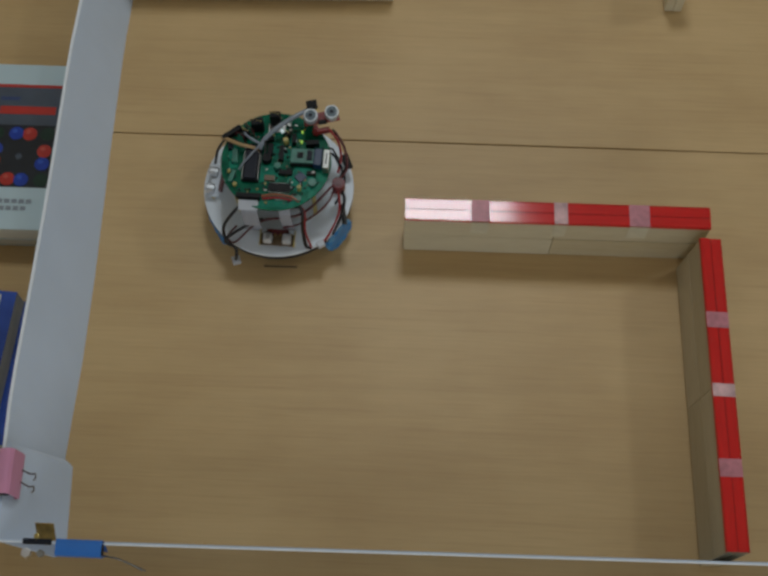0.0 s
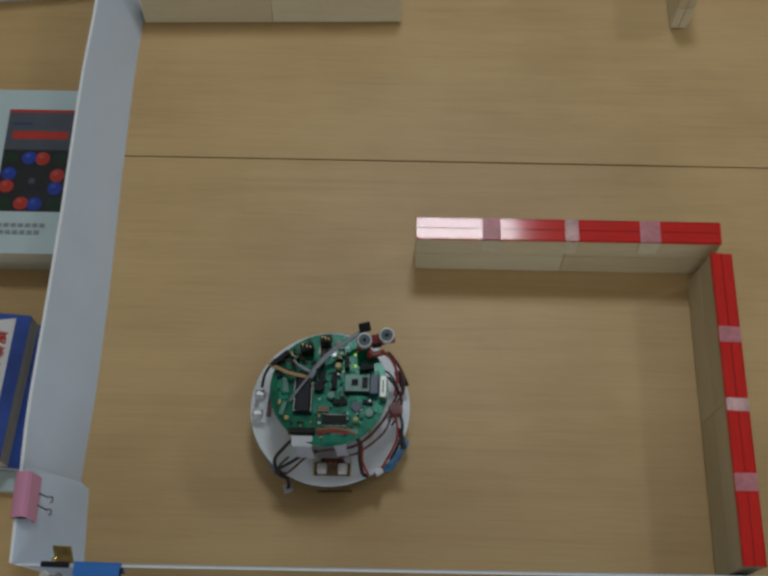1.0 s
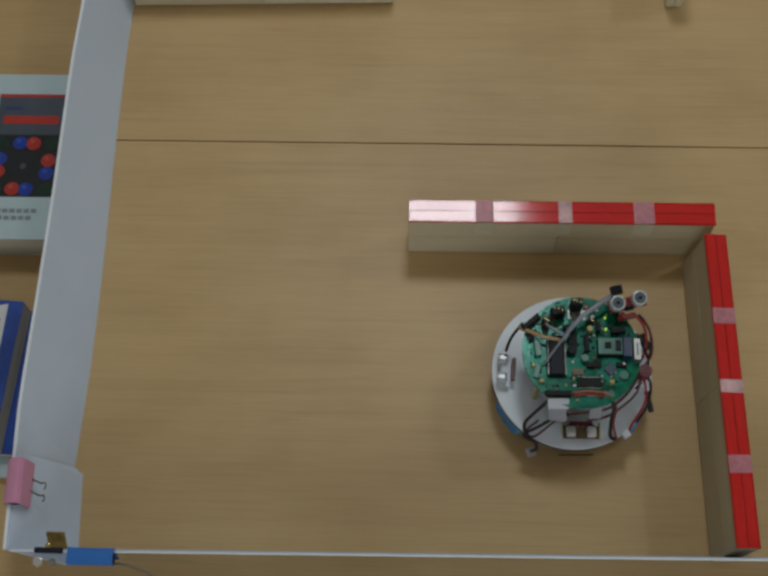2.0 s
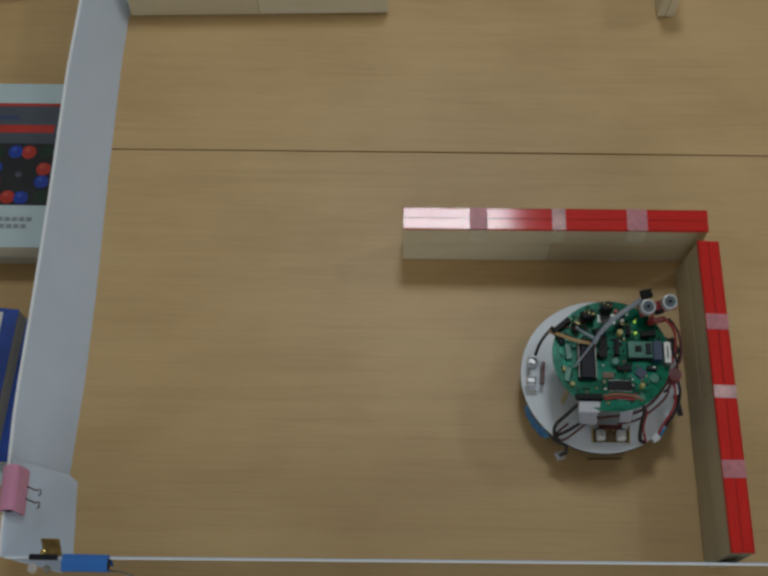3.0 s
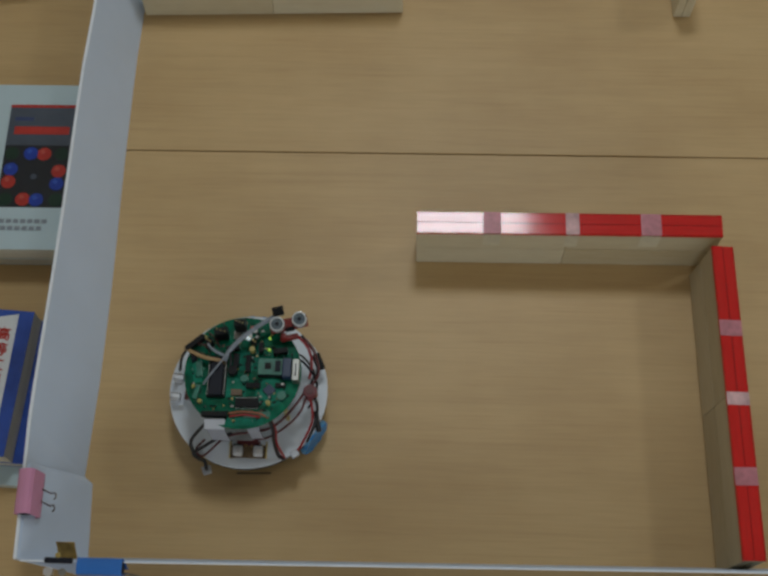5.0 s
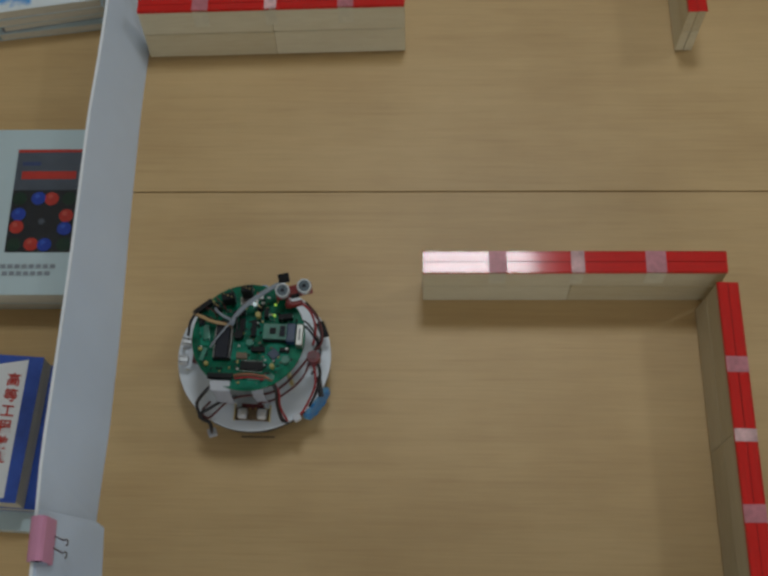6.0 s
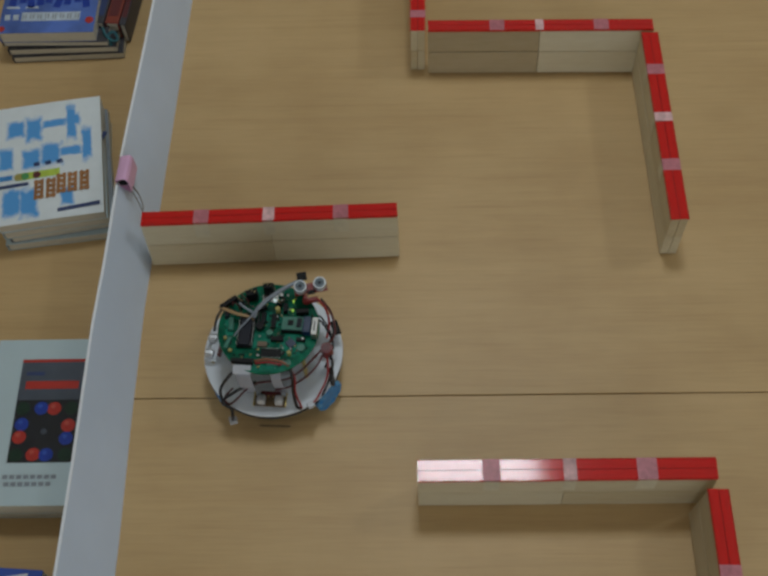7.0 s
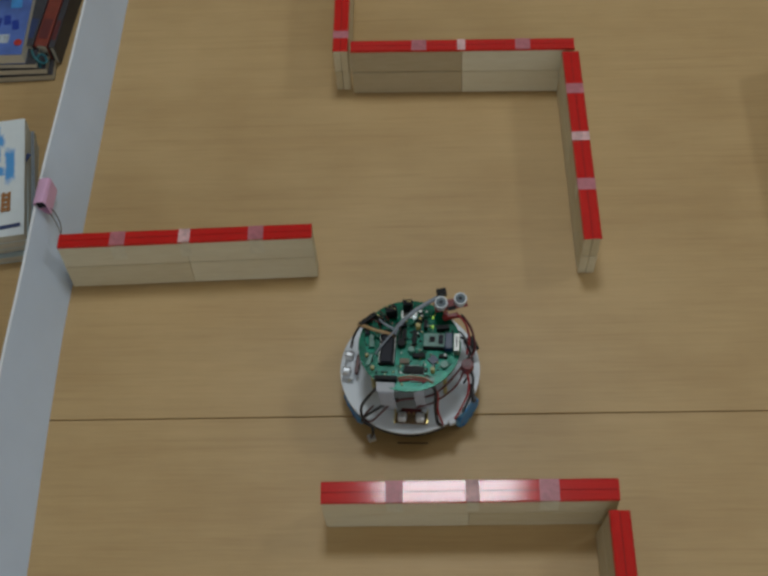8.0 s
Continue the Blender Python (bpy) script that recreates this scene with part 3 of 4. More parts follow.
# ---- white card border ----
def build_card():
    foot = [(-0.3755, -0.3931), (-0.3814, -0.2754), (-0.3774, -0.1631), (-0.3772, -0.0401), (-0.3806, 0.1247), (-0.3815, 0.2856), (-0.3761, 0.4772), (-0.3707, 0.6581), (-0.3653, 0.8584), (-0.3561, 1.1573)]
    crest = [(-0.4152, -0.3949), (-0.4216, -0.226), (-0.419, -0.1031), (-0.4175, 0.0204), (-0.418, 0.2068), (-0.414, 0.3099), (-0.4115, 0.4916), (-0.3999, 0.6925), (-0.3944, 0.8127), (-0.3843, 1.1616)]

    def at(rows, y):
        for (x0, y0), (x1, y1) in zip(rows, rows[1:]):
            if y <= y1:
                return x0 + (x1 - x0) * (y - y0) / (y1 - y0)
        return rows[-1][0]

    card = thing("card_border", pose(-0.39, 0.3, 0), "long strip of white card on edge, leaning outwards", "card border", "card borders")
    loc = card.matrix_world.inverted()
    fine = [-0.392 + (1.13 + 0.392) * i / 40 for i in range(41)]
    low = [loc @ Vector((at(foot, y), y, 0.0)) for y in fine]
    high = [loc @ Vector((at(crest, y), y, 0.1)) for y in fine]
    part("sheet", sheet(B(), low, high, -0.003), "card", card)
    bm = B()
    rings = [[bm.verts.new(p + Vector(q)) for q in ((-0.0033, 0, 0), (0.0004, 0, 0), (0.0004, 0, 0.0010), (-0.0033, 0, 0.0010))] for p in high]
    for a, b in zip(rings, rings[1:]):
        for k in range(4):
            bm.faces.new((a[k], b[k], b[(k + 1) % 4], a[(k + 1) % 4]))
    bm.faces.new(rings[0])
    bm.faces.new(rings[-1][::-1])
    bmesh.ops.recalc_face_normals(bm, faces=bm.faces)
    part("cut_edge", bm, "card_edge", card, "bright cut edge of the card")

    front = thing("card_border", pose(0, -0.3905, 0, 0, 0, 0.65), "strip of white card on edge with a folded corner flap", "card border", "card borders")
    bm = sheet(B(), [(-0.411, 0.0200, 0), (0.65, 0.0200, 0)], [(-0.411, 0.002, 0.1), (0.65, 0.002, 0.1)], -0.0016)
    part("sheet", bm, "card", front)
    part("cut_edge", box(B(), (0.12, 0.0014, 0.1004), (1.062, 0.0015, 0.0012)), "card_edge", front, "bright cut edge of the card")
    # the flap lies on the inner face of the long strip
    bm = B()
    lo = [(-0.3655, 0.0155, 0.0), (-0.3675, 0.057, 0.0), (-0.370, 0.1065, 0.0), (-0.3775, 0.1125, 0.010)]
    hi = [(-0.4135, 0.0045, 0.098), (-0.4145, 0.057, 0.098), (-0.4155, 0.100, 0.098), (-0.4155, 0.108, 0.096)]
    sheet(bm, lo, hi, -0.0012)
    part("corner_flap", bm, "card", front)


def binder_clip(m, body, length, label, handles=()):
    """A binder clip over a card's edge: folded spring-steel body and two wire handles. Origin on the edge, length along y."""
    c = thing("binder_clip", m, label, "binder clip", "binder clips")
    bm = B()
    w = 0.0092
    prof = [(-w, 0.003), (-w * 0.92, 0.008), (-w * 0.5, 0.0095), (0, 0.0098), (w * 0.5, 0.0095), (w * 0.92, 0.008), (w, 0.003), (w * 0.55, -0.012), (0.0018, -0.022)]
    prof = [(-0.0018, -0.022), (-w * 0.55, -0.012)] + prof
    rows = [[bm.verts.new((x, y, z)) for x, z in prof] for y in (-length / 2, length / 2)]
    inner = [[bm.verts.new((x * 0.86, y, z - 0.0006 if abs(x) < w * 0.9 else z)) for x, z in prof] for y in (-length / 2, length / 2)]
    for i in range(len(prof) - 1):
        bm.faces.new((rows[0][i], rows[0][i + 1], rows[1][i + 1], rows[1][i]))
        bm.faces.new((inner[0][i + 1], inner[0][i], inner[1][i], inner[1][i + 1]))
        for k in (0, 1):
            bm.faces.new((rows[k][i], inner[k][i], inner[k][i + 1], rows[k][i + 1]))
    for q in (0, -1):
        bm.faces.new((rows[0][q], rows[1][q], inner[1][q], inner[0][q]))
    bmesh.ops.recalc_face_normals(bm, faces=bm.faces)
    part("spring_body", bm, body, c)
    # black block fills the hollow body, so its open ends look dark
    part("dark_filler", box(B(), (0, 0, 0.0005), (0.0115, length * 0.985, 0.0100), bevel=0.001), "chip", c, "black block filling the inside of the clip")
    for pts in handles:
        part("wire_handle", tube(B(), pts, 0.0009, 6, 4), "dark_steel", c, "bent steel wire handle", smooth=True)
    return c


def build_clips():
    arm = [[(0.002, q * 0.0065 + 0.0005, -0.020), (0.009, q * 0.0068 - 0.003, -0.0225), (0.0145, q * 0.0068 - 0.005, -0.0215), (0.0185, q * 0.0068 - 0.0045, -0.0225), (0.0190, q * 0.0068 - 0.009, -0.0235), (0.0165, q * 0.0068 - 0.011, -0.0235)] for q in (-1, 1)]
    binder_clip(pose(-0.4130, -0.3208, 0.1005, 0, -24, 1), "pink", 0.049, "pink painted binder clip gripping the white card", arm)
    arm = [[(0.003, -0.018 + 0.004 * q, -0.018), (0.012, -0.030 + 0.005 * q, -0.022), (0.020, -0.046 + 0.004 * q, -0.026), (0.021, -0.058 + 0.002 * q, -0.028)] for q in (-1, 1)]
    binder_clip(pose(-0.4040, 0.4521, 0.1005, 0, -18, -3), "lilac", 0.041, "lilac painted binder clip gripping the white card", arm)
    arm = [[(-0.004, -0.022, -0.012), (-0.006, -0.036, -0.014), (-0.011, -0.052, -0.018), (-0.016, -0.066 + 0.004 * q, -0.024)] for q in (0, 1)]
    binder_clip(pose(-0.3238, -0.3984, 0.1005, 0, 0, 90), "clip_blue", 0.048, "blue painted binder clip holding the card corner", arm)
    hg = thing("corner_bracket", pose(-0.3662, -0.3918, 0.1), "small worn brass bracket at the card corner", "bracket")
    part("leaf", box(B(), (0, 0.012, -0.012), (0.020, 0.0012, 0.024), tilt=(-38, 0, 0), bevel=0.0004), "brass", hg)
    part("foot", box(B(), (-0.003, -0.001, 0.003), (0.030, 0.006, 0.004), bevel=0.001), "chip_grey", hg, "dark foot")
    part("screw", cyl(B(), (-0.004, 0.004, 0.002), 0.0028, 0.004, 12, bevel=0.0006), "gold", hg)
    sc = thing("bolt", pose(-0.3805, -0.4041, 0.094), "small shiny steel bolt through the card corner", "bolt")
    part("head", cyl(B(), (0, 0, 0), 0.0055, 0.006, 6, bevel=0.0006), "steel", sc)
    part("nut", cyl(B(), (0.013, 0.001, -0.006), 0.0042, 0.005, 6, bevel=0.0006), "pin", sc, "dull grey nut")


# ---- books ----
def book(m, w, h, t, cover, label, spine_left=True, wave=0.0):
    """A paperback: page block between two covers and a spine. Origin under its middle; w along x, h along y."""
    b = thing("book", m, label, "book", "books beside the card")
    part("page_block", box(B(), (0.0012, 0, t / 2), (w - 0.0024, h - 0.0010, t - 0.0014), bevel=0.0006), "paper", b, "page edges")
    for nm, z in (("back_cover", 0.0004), ("front_cover", t - 0.0004)):
        bm = B()
        n = 10
        lo = [bm.verts.new((-w / 2 + w * i / n, s * h / 2, z - 0.0004 + (wave * math.sin(3.0 * i / n) if nm == "front_cover" else 0))) for s in (-1, 1) for i in range(n + 1)]
        hi = [bm.verts.new(v.co + Vector((0, 0, 0.0008))) for v in lo]
        for i in range(n):
            bm.faces.new((hi[i], hi[i + 1], hi[n + 2 + i], hi[n + 1 + i]))
            bm.faces.new((lo[i + 1], lo[i], lo[n + 1 + i], lo[n + 2 + i]))
            bm.faces.new((lo[i], lo[i + 1], hi[i + 1], hi[i]))
            bm.faces.new((hi[n + 1 + i], hi[n + 2 + i], lo[n + 2 + i], lo[n + 1 + i]))
        for i in (0, n):
            bm.faces.new((lo[i], hi[i], hi[n + 1 + i], lo[n + 1 + i]))
        bmesh.ops.recalc_face_normals(bm, faces=bm.faces)
        front = part(nm, bm, cover, b)
    sx = -w / 2 if spine_left else w / 2
    part("spine", box(B(), (sx, 0, t / 2), (0.0012, h, t - 0.002), bevel=0.0003), cover, b)
    return b, front


def flat(parent, name, x, y, z, sx, sy, mat, rot=0.0):
    return part(name, box(B(), (x, y, z), (sx, sy, 0.0004), rot=rot), mat, parent)


def dot(parent, name, x, y, z, r, mat):
    return part(name, cyl(B(), (x, y, z), r, 0.0004, 24), mat, parent)


def text_part(parent, body, x, y, z, size, mat, rot=0.0):
    """Lettering in the built-in font as a thin mesh."""
    cu = bpy.data.curves.new("lettering", "FONT")
    cu.body, cu.size, cu.extrude, cu.align_x, cu.align_y, cu.offset = body, size, 0.0002, "CENTER", "CENTER", size * 0.02
    tmp = bpy.data.objects.new("lettering", cu)
    scene.collection.objects.link(tmp)
    me = bpy.data.meshes.new_from_object(tmp.evaluated_get(bpy.context.evaluated_depsgraph_get()))
    bpy.data.objects.remove(tmp)
    ob = new("lettering", me)
    ob.data.materials.clear()
    ob.data.materials.append(M[mat])
    ob.parent = parent
    ob.matrix_basis = pose(x, y, z, 0, 0, rot)
    return ob


def build_books():
    # pale textbook with a dark picture of coloured balls, on another book
    book(pose(-0.4847, 0.1003, 0.0, 0, 0, 0.6), 0.142, 0.226, 0.024, "white_cover", "thick pale book lying under another by the white card")
    b, front = book(pose(-0.4826, 0.0995, 0.0242, 0, 0, 0.4), 0.144, 0.230, 0.030, "white_cover", "pale green-white textbook with a dark picture of red and blue balls")
    z = 0.0304
    cx = 0.0055
    flat(front, "picture_upper", cx, 0.0565, z, 0.083, 0.058, "slate")
    flat(front, "picture_lower", cx, -0.0155, z, 0.083, 0.086, "night")
    flat(front, "title_rule", cx, 0.0835, z + 0.0003, 0.083, 0.004, "print_red")
    flat(front, "title_bar", cx + 0.002, 0.0485, z + 0.0003, 0.070, 0.011, "print_red")
    flat(front, "author_bar", cx - 0.022, 0.065, z + 0.0003, 0.024, 0.005, "print_navy")
    for k in range(8):
        a = math.radians(90 * (k // 2) + (15.5 if k % 2 else -15.5) + 88)
        x, y, t = cx + 0.0315 * math.cos(a), 0.0330 * math.sin(a) - 0.0165, z + 0.0003 + 0.00004 * k
        dot(front, "ball", x, y, t, 0.0090, "print_blue" if k in (1, 2, 5, 6) else "print_red")
        dot(front, "ball_shine", x - 0.002, y + 0.003, t + 0.0003, 0.0030, "print_blue_light" if k in (1, 2, 5, 6) else "print_red_light")
    for sx in (-1, 1):
        for sy in (-1, 1):
            dot(front, "ball", cx + sx * 0.0315, sy * 0.032 - 0.0165, z + 0.00015, 0.0090, "print_green")
    dot(front, "ball", cx, -0.0165, z + 0.0003, 0.004, "slate")
    for i, (x0, y0, n) in enumerate(((-0.005, -0.0775, 8), (-0.002, -0.0870, 7))):
        for k in range(n):
            flat(front, "print_bar", x0 - 0.030 + k * 0.0088, y0, z + 0.0002, 0.0066, 0.0052, "print_grey")

    # blue textbook stack
    book(pose(-0.5092, -0.2020, 0.0, 0, 0, -3), 0.132, 0.182, 0.012, "white_cover", "worn pale paperback at the bottom of a stack")
    book(pose(-0.5035, -0.1827, 0.0122, 0, 0, -3), 0.130, 0.176, 0.016, "blue_cover", "blue paperback lying under a thicker blue book")
    b, front = book(pose(-0.5189, -0.1816, 0.0284, 0, 0, -3.6), 0.130, 0.175, 0.032, "blue_cover", "thick mottled blue textbook with a white title panel in red lettering")
    z = 0.0324
    bm = B()
    vs = [bm.verts.new(p) for p in ((-0.020, 0.068, z), (0.0475, 0.083, z), (0.0505, -0.083, z), (-0.020, -0.083, z))]
    up = [bm.verts.new(v.co + Vector((0, 0, 0.0003))) for v in vs]
    bm.faces.new(up)
    bm.faces.new(vs[::-1])
    for i in range(4):
        bm.faces.new((vs[i], vs[(i + 1) % 4], up[(i + 1) % 4], up[i]))
    bmesh.ops.recalc_face_normals(bm, faces=bm.faces)
    part("title_panel", bm, "print_white", front, "white title panel")
    for k, ch in enumerate("高等工程數學"):
        text_part(front, ch, 0.0345, 0.056 - 0.0190 * k, z + 0.0008, 0.0168, "print_red")

    # stack under the white cover with blue brush strokes
    for k, (dx, dy, dr, t, cov) in enumerate(((0.004, -0.004, -1.5, 0.015, "white_cover"), (0.008, 0.002, 1.0, 0.012, "print_grey"), (0.003, 0.0, 0.5, 0.016, "white_cover"))):
        book(pose(-0.5322 + dx, 0.5024 + dy, (0.0, 0.0152, 0.0274)[k], 0, 0, 9 + dr), 0.150, 0.206, t, cov, "worn pale paperback inside a stack of books")
    b, front = book(pose(-0.5309, 0.5035, 0.0436, 0, 0, 9), 0.152, 0.208, 0.016, "brush", "white paperback with sky-blue brush strokes and a brown title", wave=0.0012)
    z = 0.0176
    flat(front, "title_rule", 0.041, -0.089, z, 0.060, 0.0060, "print_navy", 3)
    flat(front, "label_bar", -0.016, -0.0245, z, 0.062, 0.0120, "print_lime", 1)
    for x0, mat in ((-0.0445, "cap_yellow"), (-0.0345, "print_leaf"), (-0.0180, "print_maroon")):
        dot(front, "label_dot", x0, -0.0250, z + 0.0002, 0.0058, mat)
    flat(front, "label_rule", -0.052, -0.0385, z, 0.044, 0.0050, "print_navy", 1)
    flat(front, "label_bar", -0.064, -0.0240, z, 0.022, 0.0080, "print_sky", 1)
    for k, x0 in enumerate((-0.0150, 0.0020, 0.0170, 0.0330, 0.0500)):
        up = 0.0 if k < 2 else 0.0055
        for q in range(4):
            flat(front, "print_bar", x0, -0.0385 - 0.0085 * q + up, z + 0.0001 * q, 0.0135, 0.0055, "print_brown", 3 - 4 * (k % 2))
        for q in range(2):
            flat(front, "print_bar", x0 + (q - 0.5) * 0.0085, -0.0510 + up, z + 0.0005, 0.0044, 0.034, "print_brown", -3)
    for k in range(3):
        flat(front, "print_bar", -0.018 + 0.0165 * k, -0.0060, z, 0.0085, 0.0065, "print_navy", 10)
    part("page_tab", box(B(), (0.078, 0.035, 0.010), (0.006, 0.014, 0.001), rot=-30), "print_navy", b, "dark paper tab")

    # violet-blue magazine stack
    book(pose(-0.5540, 0.8404, 0.0, 0, 0, 2), 0.176, 0.206, 0.013, "grey_cover", "dark thick magazine at the bottom of a stack")
    book(pose(-0.5580, 0.8444, 0.0132, 0, 0, 1), 0.172, 0.208, 0.013, "grey_cover", "dark paperback inside a stack of magazines")
    book(pose(-0.5640, 0.8474, 0.0264, 0, 0, -1), 0.166, 0.206, 0.010, "grey_cover", "thin dark paperback inside a stack of magazines")
    b, front = book(pose(-0.5740, 0.8504, 0.0366, 0, 0, 0), 0.150, 0.212, 0.022, "violet_cover", "violet-blue paperback with a pale title bar")
    z = 0.0224
    flat(front, "title_band", 0.004, -0.0735, z - 0.0001, 0.092, 0.0175, "print_ice")
    for k in range(8):
        flat(front, "print_bar", -0.037 + 0.0118 * k, -0.0735 + 0.001 * (k % 2), z + 0.0002, 0.0060, 0.0100, "print_grey")
        flat(front, "print_bar", -0.037 + 0.0118 * k, -0.0735, z + 0.0003, 0.0026, 0.0150, "print_ice")
    for k in range(2):
        flat(front, "print_bar", -0.064 + 0.0135 * k, -0.0745, z, 0.0085, 0.0110, "print_ice", 6)
        flat(front, "print_bar", -0.058 + 0.030 * k, -0.0545, z, 0.020, 0.0040, "print_ice")
    for k in range(9):
        flat(front, "print_bar", -0.060 + 0.0145 * k, -0.040 + 0.006 * math.sin(k * 2.1), z, 0.011, 0.020, "print_blue", 12 * math.sin(k))
    for k in range(6):
        flat(front, "print_bar", -0.052 + 0.0205 * k, 0.010 + 0.012 * math.cos(k * 1.7), z, 0.018, 0.024, "print_sky" if k % 2 else "print_blue", 20 * math.sin(k * 1.3))
    dot(front, "corner_dot", 0.066, -0.082, z, 0.0065, "print_red")
    dot(front, "corner_dot", -0.070, -0.098, z, 0.0055, "print_red")
    # narrow notebooks pushed in beside the stack
    for dx, w, h, cov, band, txt in ((0.084, 0.020, 0.046, "grey_cover", "print_navy", "dark blue notebook pushed in beside the stack"), (0.106, 0.021, 0.044, "red_cover", "wire_dark", "dull red notebook standing beside the stack"),
                                     (0.122, 0.010, 0.040, "grey_cover", "wire_dark", "thin dark maroon notebook beside the stack")):
        nb = thing("notebook", pose(-0.5740 + dx, 0.8624, 0.0, 0, 0, -6), txt, "notebook", "notebooks by the stack")
        part("page_block", box(B(), (0, 0, h / 2), (w - 0.003, 0.176, h - 0.002)), "paper", nb, "page edges")
        for sd in (-1, 1):
            part("cover", box(B(), (sd * (w / 2 - 0.001), 0, h / 2), (0.002, 0.180, h), bevel=0.0006), cov, nb)
        part("spine", box(B(), (0, 0, h + 0.0004), (w, 0.180, 0.002), bevel=0.0008), cov, nb)
        part("spine_band", box(B(), (0, -0.055, h + 0.0016), (w * 0.7, 0.040, 0.0006)), band, nb)
    rb = thing("ribbon_marker", pose(-0.4800, 0.7584, 0.036), "teal ribbon loop hanging from a notebook", "ribbon")
    part("loop", tube(B(), [(-0.010, 0.006, 0.010), (-0.004, -0.006, 0.004), (0.006, -0.010, -0.004), (0.012, -0.004, -0.006), (0.006, 0.003, 0.002), (-0.002, -0.002, 0.000), (0.002, -0.014, -0.012)], 0.0022, 8, 6), "teal", rb, smooth=True)


# ---- robot ----
ROBOT_Z = 0.048
WHEEL_R = 0.0235
HUB_X, HUB_Y = -0.002, 0.005
WHEELS = (-33.0, -146.0, 90.0)


def build_robot():
    r = thing("robot", pose(0, 0, 0), "round three-wheeled robot with a green circuit board on a white disc", "robot")
    zd = ROBOT_Z
    part("base_disc", cyl(B(), (HUB_X, HUB_Y, zd - 0.004), 0.0915, 0.004, 72, bevel=0.0008), "acrylic", r, "white acrylic base disc")
    part("lower_plate", cyl(B(), (HUB_X, HUB_Y, zd - 0.0125), 0.0907, 0.003, 72, bevel=0.0006), "black_plate", r, "black lower plate")
    part("chassis", cyl(B(), (HUB_X, HUB_Y, 0.018), 0.040, zd - 0.0325, 32, bevel=0.002), "black_plate", r)

    # omni wheels under the rim
    wheels = []
    for a in WHEELS:
        bm = B()
        side = pose(0, 0, 0, 0, 90, 0)
        for off in (-0.0085, 0.0015):
            cyl(bm, (0, 0, off), WHEEL_R - 0.006, 0.007, 20, m=side, bevel=0.001)
            for k in range(8):
                b = 2 * math.pi * (k + (0.5 if off > 0 else 0)) / 8
                box(bm, (off + 0.0035, math.cos(b) * (WHEEL_R - 0.0045), math.sin(b) * (WHEEL_R - 0.0045)), (0.0085, 0.0045, 0.007), tilt=(math.degrees(b), 0, 0))
        w = part("wheel", bm, "wheel_blue", r, "blue plastic omni wheel")
        for off in (-0.005, 0.005):
            for k in range(8):
                b = 2 * math.pi * (k + (1.0 if off > 0 else 0.5)) / 8
                bm = B()
                mm = pose(off, math.cos(b) * (WHEEL_R - 0.0045), math.sin(b) * (WHEEL_R - 0.0045), math.degrees(b), 0, 0)
                cyl(bm, (0, 0, -0.0062), 0.0030, 0.0062, 10, r2=0.0045, m=mm)
                cyl(bm, (0, 0, 0), 0.0045, 0.0062, 10, r2=0.0030, m=mm)
                part("roller", bm, "roller", w, smooth=False)
        wheels.append(w)
        ca, sa = math.cos(math.radians(a)), math.sin(math.radians(a))
        part("motor", cyl(B(), (0, 0, 0.030), 0.011, 0.036, 20, m=pose(HUB_X, HUB_Y, WHEEL_R, 0, 0, a) @ pose(0, 0, 0, 0, 90, 0), bevel=0.001), "steel", r, "steel gear motor")

    # pairs of silver components on little boards at the rim
    for x, y, rot, wide, out in ((0.0045, -0.0690, 0, 0.015, 0.0005), (-0.0785, 0.0030, -94, 0.010, 0.0040)):
        south = y < -0.05
        bd = part("sensor_board", box(B(), (0, 0, 0), (0.040, wide, 0.0018), bevel=0.0003), "board_brown" if south else "acrylic", r, "small sensor board")
        bd.matrix_basis = pose(x, y, zd + 0.0085, 0, 0, rot)
        for dx in (-0.017, 0.017):
            part("post", cyl(B(), (dx, 0, -0.0085), 0.0018, 0.0085, 8), "gold", bd)
        for dx in (-0.0115, 0.0115):
            part("silver_block", box(B(), (dx, -out, 0.0044), (0.0110, 0.0120, 0.0095), bevel=0.0028), "tin", bd, "shiny metal switch")
            if not south:
                for q in (-0.0030, 0.0030):
                    part("groove", box(B(), (dx + q, -out, 0.0092), (0.0007, 0.0100, 0.0006)), "chip_grey", bd)
                continue
            part("cap", cyl(B(), (dx + 0.0008, -out - 0.001, 0.0090), 0.0030, 0.0012, 14, bevel=0.0003), "steel", bd)
            part("clip_leg", box(B(), (dx - 0.0005, -out + 0.0066, 0.0038), (0.0085, 0.0012, 0.0075)), "chip", bd)
        for k in range(6 if south else 0):
            part("pin", box(B(), (-0.016 + 0.0064 * k, 0.0062, 0.0022), (0.0016, 0.0016, 0.0040)), "gold", bd)
        part("header", box(B(), (0.0, 0.0088, 0.0035), (0.026, 0.0045, 0.0065), bevel=0.0004), "wire_dark", bd, "dark wire header")
        if south:
            for dx in (-0.0205, 0.0205):
                part("side_rail", box(B(), (dx, 0.001, 0.0030), (0.0012, 0.019, 0.0060)), "gold", bd, "thin brass rail")

    # thin brown bar draws the dark dashes low under the south rim
    part("low_bar", box(B(), (0.0055, -0.0820, 0.0060), (0.040, 0.0020, 0.0016), rot=2, bevel=0.0004), "board_brown", r, "thin brown bar low under the disc")
    part("low_strut", box(B(), (0.0055, -0.0765, 0.0200), (0.0020, 0.0015, 0.0310), tilt=(20, 0, 0)), "board_brown", r)

